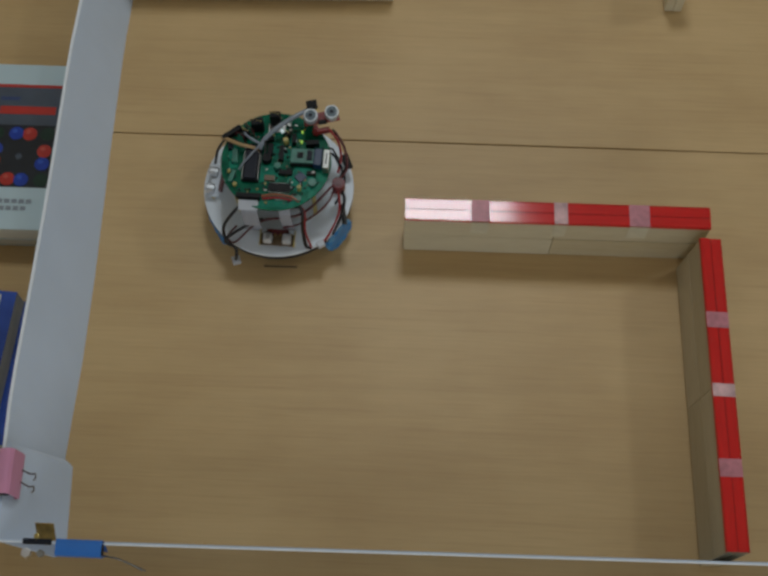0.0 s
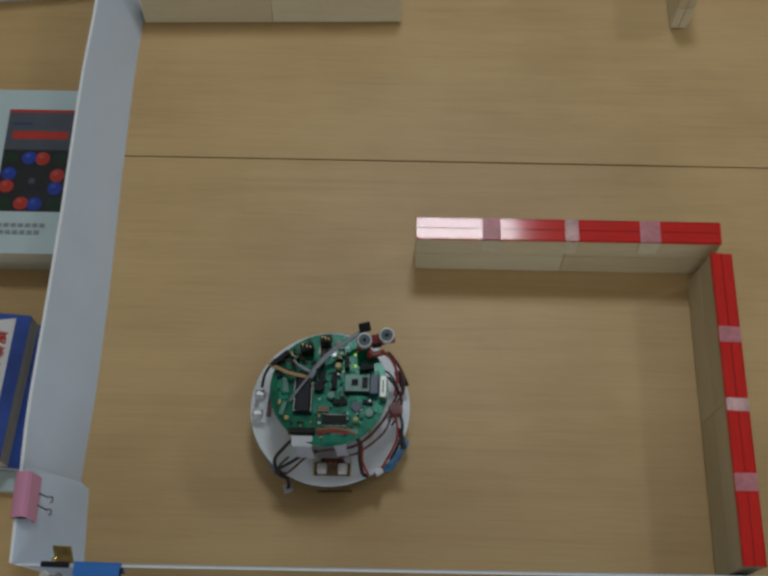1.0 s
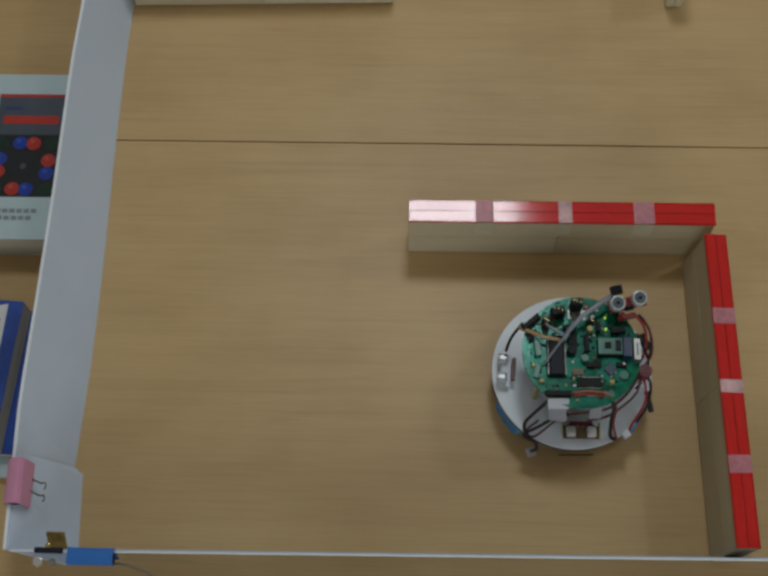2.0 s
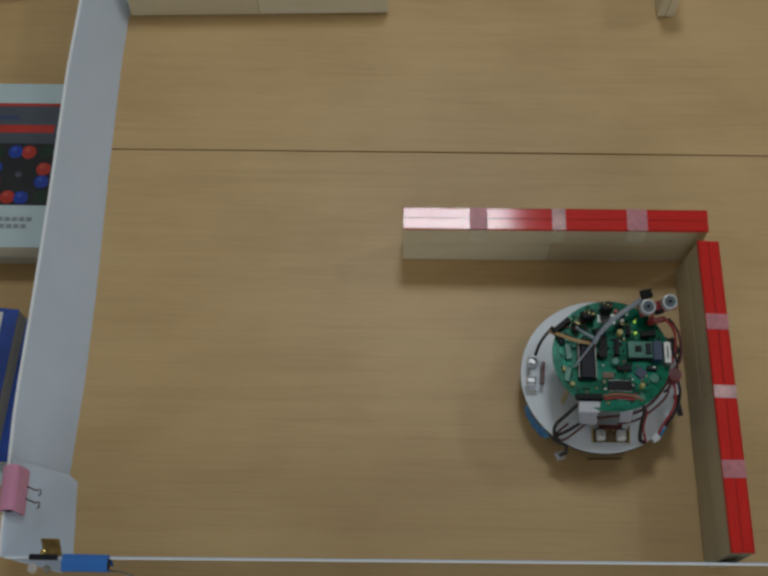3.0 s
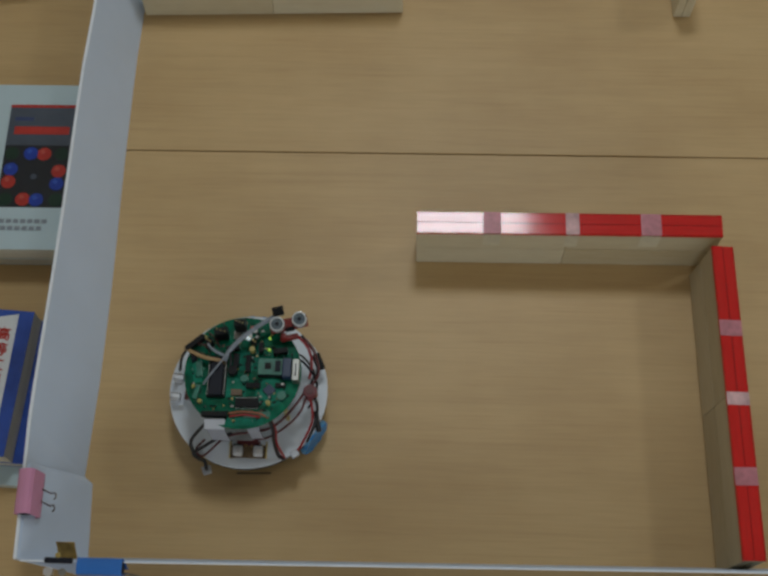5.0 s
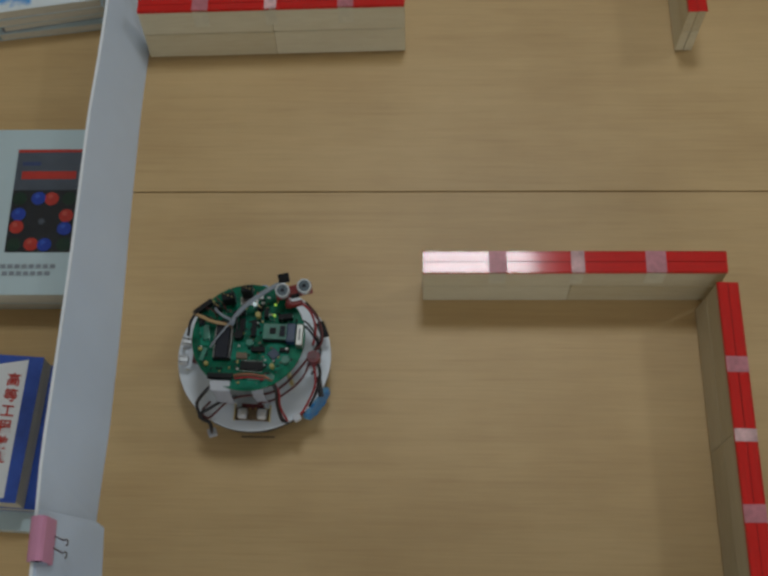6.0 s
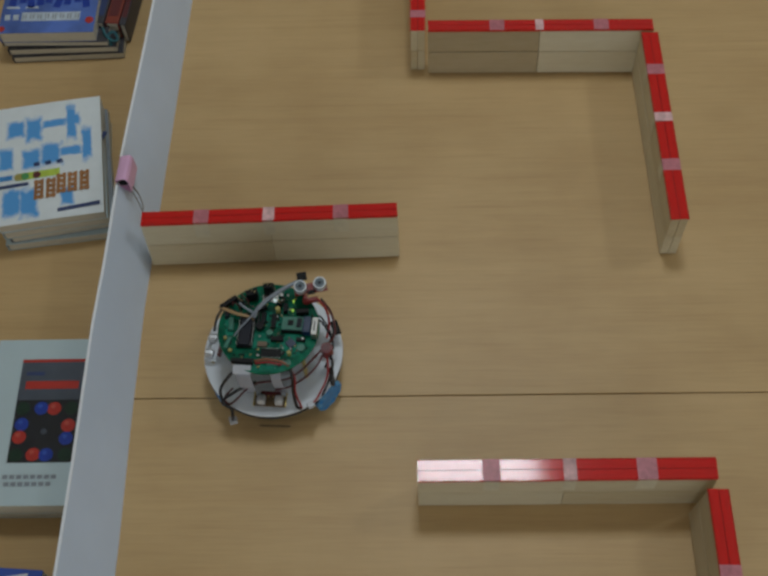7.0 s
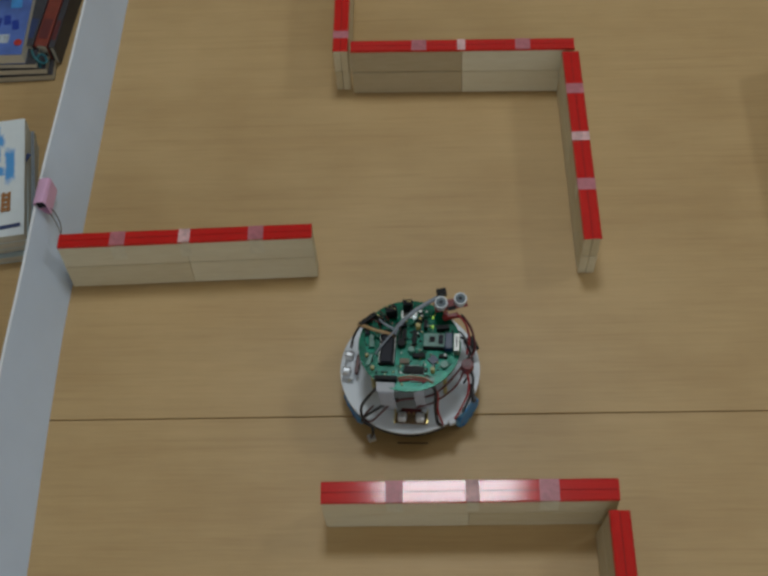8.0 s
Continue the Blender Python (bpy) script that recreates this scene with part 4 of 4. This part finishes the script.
    # battery pack and standoffs carry the circuit board
    part("battery_pack", box(B(), (0, 0.004, zd + 0.018), (0.054, 0.056, 0.034), bevel=0.004), "chip", r, "dark battery pack")
    zb = 0.1125
    for ax in (35, 145, 215, 325):
        a = math.radians(ax)
        part("standoff", cyl(B(), (0.056 * math.cos(a), 0.005 + 0.056 * math.sin(a), zd), 0.0028, zb - zd, 6), "gold", r)
    pcb = part("circuit_board", cyl(B(), (-0.001, 0.006, zb), 0.0650, 0.0018, 64, bevel=0.0003), "pcb", r, "round green circuit board")
    # the board slopes a little on its standoffs
    pcb.matrix_basis = pose(-0.0002, 0.006, zb, -1.3, 0, 0) @ pose(0.001, -0.006, -zb)
    zt = zb + 0.0018

    def chip(name, x, y, sx, sy, sz, mat, rot=0.0, label="", z=0.0):
        return part(name, box(B(), (x, y, zt + z + sz / 2), (sx, sy, sz), rot=rot, bevel=min(sx, sy, sz) * 0.12), mat, pcb, label)

    def pins(x0, y0, x1, y1, n, s=0.0010, h=0.0016, mat="pin"):
        bm = B()
        for k in range(n):
            u = k / max(1, n - 1)
            box(bm, (x0 + (x1 - x0) * u, y0 + (y1 - y0) * u, zt + h / 2), (s, s, h))
        part("pin_row", bm, mat, pcb)

    # the long controller chip in its socket
    chip("chip_socket", -0.0285, -0.0005, 0.0205, 0.047, 0.0045, "chip")
    chip("controller_chip", -0.0285, -0.0005, 0.0135, 0.0445, 0.0040, "chip_grey", label="long dark controller chip", z=0.0045)
    pins(-0.0378, -0.021, -0.0378, 0.021, 14, 0.0012, 0.0062)
    pins(-0.0192, -0.021, -0.0192, 0.021, 14, 0.0012, 0.0062)
    # small surface chip at the south
    chip("logic_chip", 0.0065, -0.0295, 0.0260, 0.0105, 0.0028, "chip")
    pins(-0.005, -0.0355, 0.018, -0.0355, 10, 0.0011, 0.0012)
    pins(-0.005, -0.0235, 0.018, -0.0235, 10, 0.0011, 0.0012)
    # raised module with a square chip
    chip("module_socket", 0.030, 0.0105, 0.0275, 0.0205, 0.0060, "chip")
    mod = chip("radio_module", 0.030, 0.0110, 0.0265, 0.0185, 0.0016, "pcb_light", label="pale green plug-in module", z=0.0060)
    chip("module_chip", 0.0275, 0.0115, 0.0070, 0.0070, 0.0014, "chip", z=0.0076)
    chip("module_can", 0.0385, 0.0115, 0.0060, 0.0120, 0.0022, "chip_grey", z=0.0076)
    chip("relay", 0.0485, 0.0095, 0.0100, 0.0230, 0.0100, "cap_blue", label="dark blue relay")
    chip("crystal", 0.0585, 0.0065, 0.0075, 0.0250, 0.0120, "pin", label="shiny silver connector shell")
    chip("crystal_slot", 0.0585, 0.0065, 0.0014, 0.0150, 0.0006, "chip_grey", z=0.0120)
    # upright black parts along the north rim
    for x, y, sx, sy, sz, rot in ((-0.006, 0.0570, 0.0125, 0.0080, 0.0210, 4), (-0.0265, 0.0480, 0.0150, 0.0085, 0.0180, 12), (-0.0395, 0.0375, 0.0080, 0.0080, 0.0130, 24),
                                  (0.010, 0.040, 0.0060, 0.0060, 0.0080, 0)):
        chip("header", x, y, sx, sy, sz, "chip", rot, "upright black header")
        pins(x - sx * 0.3, y + 0.0012, x + sx * 0.3, y - 0.0012, 3, 0.0009, sz + 0.0030, "gold")
    chip("edge_header", -0.0560, 0.0380, 0.0250, 0.0060, 0.0080, "chip", 42, "black edge header")
    # square chip, trimmer and small parts
    chip("square_chip", 0.0300, -0.0145, 0.0105, 0.0105, 0.0026, "cap_blue", 45)
    part("trimmer", cyl(B(), (0.044, -0.021, zt), 0.0052, 0.0040, 16, bevel=0.0005), "pcb_light", pcb)
    part("capacitor", cyl(B(), (0.0085, 0.0310, zt), 0.0032, 0.0090, 14, bevel=0.0005), "cap_yellow", pcb, "small yellow capacitor")
    part("capacitor", cyl(B(), (0.0300, -0.0300, zt), 0.0026, 0.0080, 14, bevel=0.0005), "cap_yellow", pcb, "small yellow capacitor")
    part("capacitor", cyl(B(), (-0.0115, 0.0060, zt), 0.0055, 0.0080, 18, bevel=0.0006), "chip", pcb, "black round capacitor")
    part("capacitor", cyl(B(), (0.0020, -0.0030, zt), 0.0042, 0.0070, 18, bevel=0.0006), "pcb_light", pcb)
    for x, y, sx, sy, sz, rot, mat in ((-0.0085, 0.0180, 0.0060, 0.0160, 0.0070, 0, "chip"), (0.0050, 0.0150, 0.0055, 0.0200, 0.0060, 0, "chip"), (0.0120, -0.0100, 0.0160, 0.0060, 0.0050, 0, "chip"),
                                      (-0.0060, -0.0180, 0.0120, 0.0070, 0.0030, 0, "board_brown"), (-0.0490, 0.0080, 0.0060, 0.0180, 0.0050, 6, "pcb_light"), (0.0420, -0.0090, 0.0110, 0.0050, 0.0040, 0, "chip"),
                                      (-0.0130, 0.0330, 0.0140, 0.0060, 0.0060, 8, "chip"), (0.0180, 0.0340, 0.0050, 0.0120, 0.0080, 0, "chip"), (-0.0500, -0.0180, 0.0050, 0.0160, 0.0030, -14, "pcb_light"),
                                      (0.0180, -0.0430, 0.0300, 0.0060, 0.0022, 4, "pcb_light"), (0.0400, 0.0300, 0.0160, 0.0060, 0.0080, 8, "chip"), (-0.0560, 0.0220, 0.0060, 0.0100, 0.0060, 10, "chip_grey")):
        chip("connector", x, y, sx, sy, sz, mat, rot)
    rnd = random.Random(4)
    spots = 0
    while spots < 170:
        a, q = rnd.uniform(0, 2 * math.pi), 0.058 * math.sqrt(rnd.random())
        x, y = q * math.cos(a) - 0.001, q * math.sin(a) + 0.006
        if -0.044 < x < -0.018 and -0.030 < y < 0.022 or 0.014 < x < 0.064 and -0.002 < y < 0.024:
            continue
        long = rnd.random() < 0.4
        chip("small_component", x, y, 0.0032 if long else 0.0020, 0.0018, rnd.uniform(0.0010, 0.0022),
             rnd.choice(("chip", "chip", "chip", "chip", "pin", "pcb_light", "board_brown", "chip_grey", "cap_yellow")), rnd.choice((0, 90, 0, 90, 45)))
        spots += 1
    for x, y, mat, s in ((0.0268, 0.0325, "led_green", 0.0024), (-0.0455, 0.0455, "cap_yellow", 0.0040), (-0.0455, -0.0290, "cap_yellow", 0.0045), (0.0025, 0.0455, "led_white", 0.0036),
                         (0.0265, 0.0460, "led_green", 0.0022), (0.0125, 0.0465, "pin", 0.0040), (0.0100, 0.0540, "pin", 0.0045), (0.0445, -0.0080, "pin", 0.0030), (-0.0540, -0.0120, "cap_yellow", 0.0035),
                         (0.0060, 0.0580, "led_red", 0.0032)):
        part("indicator", cyl(B(), (x, y, zt), s * 0.55, 0.0042, 12, bevel=0.0004), mat, pcb)
    # flat areas of paler green on the board
    part("pale_area", cyl(B(), (0.0315, -0.0165, zt - 0.0001), 0.0165, 0.0004, 36), "pcb_pale", pcb)
    part("pale_area", box(B(), (0.0050, -0.0500, zt), (0.0420, 0.0100, 0.0004), rot=3), "pcb_pale", pcb)
    part("pale_area", box(B(), (0.0020, 0.0200, zt), (0.0280, 0.0240, 0.0004)), "pcb_pale", pcb)
    part("pale_area", box(B(), (-0.0080, -0.0120, zt), (0.0240, 0.0220, 0.0004)), "pcb_pale", pcb)
    part("pale_area", box(B(), (-0.0520, 0.0080, zt), (0.0100, 0.0300, 0.0004), rot=8), "pcb_pale", pcb)
    part("solder_patch", box(B(), (-0.004, 0.0500, zt + 0.0002), (0.020, 0.010, 0.0004)), "pin", pcb)

    # white plug with flat ribbons down to the disc
    chip("plug_socket", -0.0280, -0.0440, 0.0280, 0.0060, 0.0070, "chip")
    plug = part("ribbon_plug", box(B(), (-0.0275, -0.0525, zb - 0.001), (0.0230, 0.0120, 0.0070), tilt=(32, 0, 0), bevel=0.001), "white_plastic", pcb, "white plastic plug")
    for x0, x1, y1, hw in ((-0.0265, -0.0235, -0.0620, 0.0095), (0.0150, 0.0170, -0.0590, 0.0065)):
        bm = B()
        sheet(bm, [(x0 - hw, -0.0500, zb), (x0 - hw, -0.0570, zb - 0.010), (x1 - hw, y1, zb - 0.030), (x1 - hw, y1 + 0.006, zd + 0.006)],
              [(x0 + hw, -0.0500, zb), (x0 + hw, -0.0570, zb - 0.010), (x1 + hw, y1, zb - 0.030), (x1 + hw, y1 + 0.006, zd + 0.006)], 0.0010)
        part("flat_ribbon", bm, "ribbon", r, "pale grey flat ribbon cable")

    # ultrasonic sensor on its red board
    head = part("sensor_head", box(B(), (0, 0, 0), (0.042, 0.0135, 0.0018), bevel=0.0003), "pcb_red", r, "red ultrasonic sensor board")
    head.matrix_basis = pose(0.0495, 0.0575, 0.1315, 12, 0, 15)
    for dx in (-0.0125, 0.0125):
        part("transducer", cyl(B(), (dx, 0.0015, 0.0010), 0.0082, 0.0115, 28, bevel=0.0007), "ring_grey", head, "pale ringed ultrasonic transducer", smooth=False)
        part("transducer_mesh", cyl(B(), (dx, 0.0015, 0.0122), 0.0064, 0.0006, 24), "mesh_grey", head, "dark metal mesh disc")
        part("mesh_centre", cyl(B(), (dx, 0.0015, 0.0127), 0.0021, 0.0006, 16), "chip_grey", head)
    part("sensor_chip", box(B(), (0.0, -0.006, 0.0022), (0.010, 0.005, 0.0024), bevel=0.0003), "chip", head)
    part("sensor_plug", box(B(), (-0.0085, 0.0165, 0.0030), (0.0125, 0.0100, 0.0080), bevel=0.0008), "chip", head, "black plug")
    for k in range(4):
        part("pin", box(B(), (-0.012 + 0.003 * k, 0.0108, 0.0030), (0.0008, 0.006, 0.0008)), "gold", head)
    part("post", cyl(B(), (0.0440, 0.0455, zb), 0.0030, 0.0180, 8), "pcb_red", r, "red sensor post")
    part("red_clamp", box(B(), (0.0500, 0.0450, 0.1225), (0.020, 0.005, 0.008), rot=14, bevel=0.001), "pcb_red", r)

    # side connectors
    part("side_board", box(B(), (0.0790, 0.0350, zd + 0.021), (0.010, 0.020, 0.004), rot=24, bevel=0.0006), "chip", r, "black side connector")
    part("side_board", box(B(), (0.0715, 0.0300, zd + 0.024), (0.006, 0.014, 0.006), rot=24, bevel=0.0006), "white_plastic", r, "white side connector")
    plug = part("power_plug", cyl(B(), (0.0735, -0.0070, zd + 0.030), 0.0078, 0.016, 22, bevel=0.001), "plug_red", r, "muted red power plug")
    part("plug_socket", cyl(B(), (0.0735, -0.0070, zd + 0.0462), 0.0042, 0.0008, 18), "wire_dark", plug)
    part("power_plug", box(B(), (0.0700, -0.0120, zd + 0.026), (0.012, 0.006, 0.008), rot=10, bevel=0.001), "white_plastic", r, "white power plug")
    part("heat_shrink", cyl(B(), (0, 0, 0), 0.0032, 0.024, 10, m=pose(0.0785, -0.0230, zd + 0.020, 100, 0, 12), bevel=0.0005), "wire_black", r)
    part("wire_end_plug", box(B(), (-0.0475, -0.0830, 0.0195), (0.0100, 0.0090, 0.0075), rot=20, bevel=0.0008), "white_plastic", r, "white plug hanging from a wire")
    part("wire_end_plug", box(B(), (0.0560, -0.0690, zd + 0.0040), (0.0090, 0.0080, 0.0060), rot=35, bevel=0.0008), "white_plastic", r, "white plug lying on the disc")

    # wires
    def wire(pts, rad, mat, label=""):
        part("wire", tube(B(), [(x + 0.043 * (z - zd), y, z) for x, y, z in pts], rad * 1.08, 8, 7), mat, r, label, smooth=True)

    z1 = zd + 0.0018
    wire([(-0.0330, -0.0430, 0.1080), (-0.0500, -0.0560, 0.0920), (-0.0600, -0.0640, 0.0720), (-0.0560, -0.0740, z1 + 0.004), (-0.0460, -0.0800, z1 + 0.001), (-0.0440, -0.0860, 0.045), (-0.0465, -0.0835, 0.024)], 0.0019, "wire_black")
    wire([(-0.0140, -0.0560, 0.0850), (-0.0300, -0.0600, 0.0760), (-0.0460, -0.0680, 0.0690), (-0.0590, -0.0720, z1 + 0.003), (-0.0500, -0.0790, z1 + 0.003)], 0.0018, "wire_black")
    wire([(-0.0080, -0.0560, 0.0860), (-0.0260, -0.0610, 0.0730), (-0.0470, -0.0740, z1 + 0.003), (-0.0560, -0.0680, z1 + 0.006), (-0.0450, -0.0600, 0.0700)], 0.0012, "wire_dark")
    wire([(0.0260, -0.0430, 0.1100), (0.0330, -0.0520, 0.1020), (0.0340, -0.0620, 0.0800), (0.0380, -0.0720, z1 + 0.004), (0.0450, -0.0745, z1 + 0.001)], 0.0021, "wire_black")
    wire([(0.0290, -0.0440, 0.1080), (0.0360, -0.0530, 0.0980), (0.0370, -0.0640, 0.0760), (0.0450, -0.0740, z1 + 0.002)], 0.0012, "wire_red")
    wire([(-0.0150, -0.0425, 0.1185), (0.0000, -0.0405, 0.1205), (0.0180, -0.0420, 0.1200), (0.0290, -0.0455, 0.1150)], 0.0011, "wire_orange", "orange wire")
    wire([(-0.0140, -0.0455, 0.1175), (0.0020, -0.0435, 0.1185), (0.0200, -0.0450, 0.1170)], 0.0012, "wire_red")
    wire([(-0.0700, 0.0330, 0.1140), (-0.0600, 0.0260, 0.1220), (-0.0460, 0.0190, 0.1260), (-0.0300, 0.0165, 0.1240), (-0.0240, 0.0150, 0.1180)], 0.0020, "wire_tan", "tan wire")
    wire([(0.0290, 0.0650, 0.1345), (0.0120, 0.0530, 0.1350), (-0.0060, 0.0385, 0.1330), (-0.0180, 0.0255, 0.1290), (-0.0230, 0.0170, 0.1220)], 0.0026, "tube", "milky grey cable tube")
    wire([(-0.0400, 0.0420, 0.1160), (-0.0420, 0.0330, 0.1270), (-0.0340, 0.0250, 0.1310), (-0.0240, 0.0210, 0.1280)], 0.0015, "tube")
    wire([(-0.0200, 0.0240, 0.1290), (-0.0280, 0.0120, 0.1270), (-0.0400, -0.0040, 0.1240), (-0.0450, -0.0100, 0.1180)], 0.0011, "tube")
    wire([(-0.0170, 0.0240, 0.1300), (-0.0160, 0.0160, 0.1260), (-0.0170, 0.0080, 0.1180)], 0.0012, "wire_black")
    wire([(0.0560, 0.0460, 0.1260), (0.0670, 0.0370, 0.1160), (0.0720, 0.0240, 0.1020), (0.0700, 0.0080, 0.0900)], 0.0014, "wire_red")
    wire([(0.0600, 0.0470, 0.1250), (0.0730, 0.0360, 0.1120), (0.0790, 0.0220, 0.0960), (0.0760, 0.0040, 0.0860)], 0.0014, "wire_black")
    wire([(0.0640, 0.0440, 0.1240), (0.0760, 0.0300, 0.1080), (0.0800, 0.0140, 0.0920), (0.0720, 0.0000, 0.0880)], 0.0013, "wire_dark")
    wire([(0.0690, -0.0080, 0.0880), (0.0740, -0.0220, 0.0800), (0.0740, -0.0380, 0.0700), (0.0640, -0.0560, z1 + 0.001), (0.0590, -0.0650, z1 + 0.002)], 0.0013, "wire_red")
    wire([(0.0740, -0.0060, 0.0880), (0.0800, -0.0220, 0.0780), (0.0770, -0.0400, 0.0680), (0.0690, -0.0540, z1)], 0.0016, "wire_black")
    wire([(0.0660, -0.0060, 0.0880), (0.0560, -0.0260, 0.0980), (0.0420, -0.0420, 0.0950), (0.0250, -0.0520, 0.0900), (-0.0050, -0.0560, 0.0860), (-0.0200, -0.0570, 0.0800)], 0.0014, "wire_dark")
    wire([(0.0680, -0.0100, 0.0860), (0.0620, -0.0300, 0.0900), (0.0500, -0.0430, 0.0840), (0.0300, -0.0560, 0.0780), (0.0100, -0.0600, 0.0720)], 0.0012, "wire_dark")
    wire([(-0.0650, 0.0420, 0.1050), (-0.0760, 0.0300, 0.0900), (-0.0800, 0.0200, 0.0720)], 0.0016, "wire_black")
    # tangle of leads between the board and the disc on the power side, and loops at the edge headers
    rnd = random.Random(9)
    for k in range(2):
        y0 = 0.030 - 0.0055 * k + rnd.uniform(-0.004, 0.004)
        x0 = 0.060 - abs(y0 - 0.005) * 0.25
        y1 = y0 - rnd.uniform(0.012, 0.034)
        x1 = 0.074 - max(0.0, -y1 - 0.010) * 0.45 + rnd.uniform(-0.004, 0.003)
        wire([(x0, y0, 0.112), (x0 + 0.009, y0 - 0.003, 0.106 + rnd.uniform(-0.006, 0.006)), (x1 + 0.003, (y0 + y1) / 2, 0.088 + rnd.uniform(-0.008, 0.006)),
              (x1, y1, 0.070), (x1 - 0.006, y1 - 0.006, 0.054)], rnd.uniform(0.0009, 0.0013), rnd.choice(("wire_black", "wire_black", "wire_dark", "chip_grey")))
    for k in range(5):
        a = math.radians(98 + 16 * k + rnd.uniform(-6, 6))
        c, s = math.cos(a), math.sin(a)
        q = rnd.uniform(0.038, 0.046)
        wire([(0.060 * c, 0.006 + 0.060 * s, 0.113), (0.062 * c, 0.006 + 0.062 * s, 0.121), ((q + 0.008) * c, 0.006 + (q + 0.008) * s, 0.125 + rnd.uniform(-0.003, 0.003)), (q * c - 0.004 * s, 0.006 + q * s, 0.115)],
             0.0006, rnd.choice(("wire_black", "wire_black", "chip_grey", "wire_dark")))
    return r, wheels


build_setting()
build_maze()
build_card()
build_clips()
build_books()
ROBOT, ROBOT_WHEELS = build_robot()

# the robot's centre on the floor and its heading: seconds, x, y, degrees
ROUTE = [
    (0, -0.1527, 0.0523, -1.5),
    (0.2, -0.1489, -0.0187, -0.8),
    (0.3, -0.1468, -0.0680, -0.6),
    (0.4, -0.1447, -0.1060, -0.5),
    (0.5, -0.1424, -0.1403, -0.2),
    (0.6, -0.1418, -0.1690, -0.2),
    (0.7, -0.1415, -0.1960, -0.1),
    (0.8, -0.1368, -0.2080, 0),
    (1, -0.0913, -0.2020, 0),
    (1.5, 0.0702, -0.1816, 0),
    (1.7, 0.1328, -0.1768, 0),
    (2.8, 0.2314, -0.1647, 0),
    (3, 0.2329, -0.1678, -0.2),
    (3.3, 0.1955, -0.1675, -0.6),
    (3.5, 0.1357, -0.1704, -1),
    (4, -0.0085, -0.1788, -0.8),
    (4.5, -0.1705, -0.1890, -0.4),
    (4.7, -0.1860, -0.1904, 0),
    (5.8, -0.1901, -0.1690, -1),
    (6, -0.1978, -0.0959, -2.2),
    (6.2, -0.1966, -0.0208, -2),
    (6.3, -0.1985, 0.0230, -2.1),
    (6.5, -0.2030, 0.0977, -2.3),
    (6.8, -0.2041, 0.1883, -3.2),
    (7, -0.1878, 0.1915, -3.8),
    (7.3, -0.0835, 0.1912, -3.9),
    (7.5, -0.0284, 0.1933, -3.9),
    (7.8, 0.0498, 0.1950, -3.7),
    (8, 0.1085, 0.1948, -3.3),
]


def motions():
    rows = [(t, pose(x, y, 0, 0, 0, a)) for t, x, y, a in ROUTE]
    walk(ROBOT, rows)
    # each wheel rolls by the way that the robot goes along its rim
    times = [r[0] for r in ROUTE]
    xs, ys = [r[1] for r in ROUTE], [r[2] for r in ROUTE]
    for ang, wheel in zip(WHEELS, ROBOT_WHEELS):
        a = math.radians(ang)
        c, s = math.cos(a), math.sin(a)
        turn, keys, last = 0.0, [], None
        for i in range(161):
            t = i * 0.05
            p = (float(np.interp(t, times, xs)), float(np.interp(t, times, ys)))
            if last:
                turn += math.degrees(((p[0] - last[0]) * -s + (p[1] - last[1]) * c) / WHEEL_R)
            last = p
            keys.append((t, pose(HUB_X + 0.0025 + 0.0830 * c, HUB_Y + 0.001 + 0.0830 * s, WHEEL_R, 0, 0, ang) @ pose(0, 0, 0, -turn, 0, 0)))
        walk(wheel, keys)


motions()
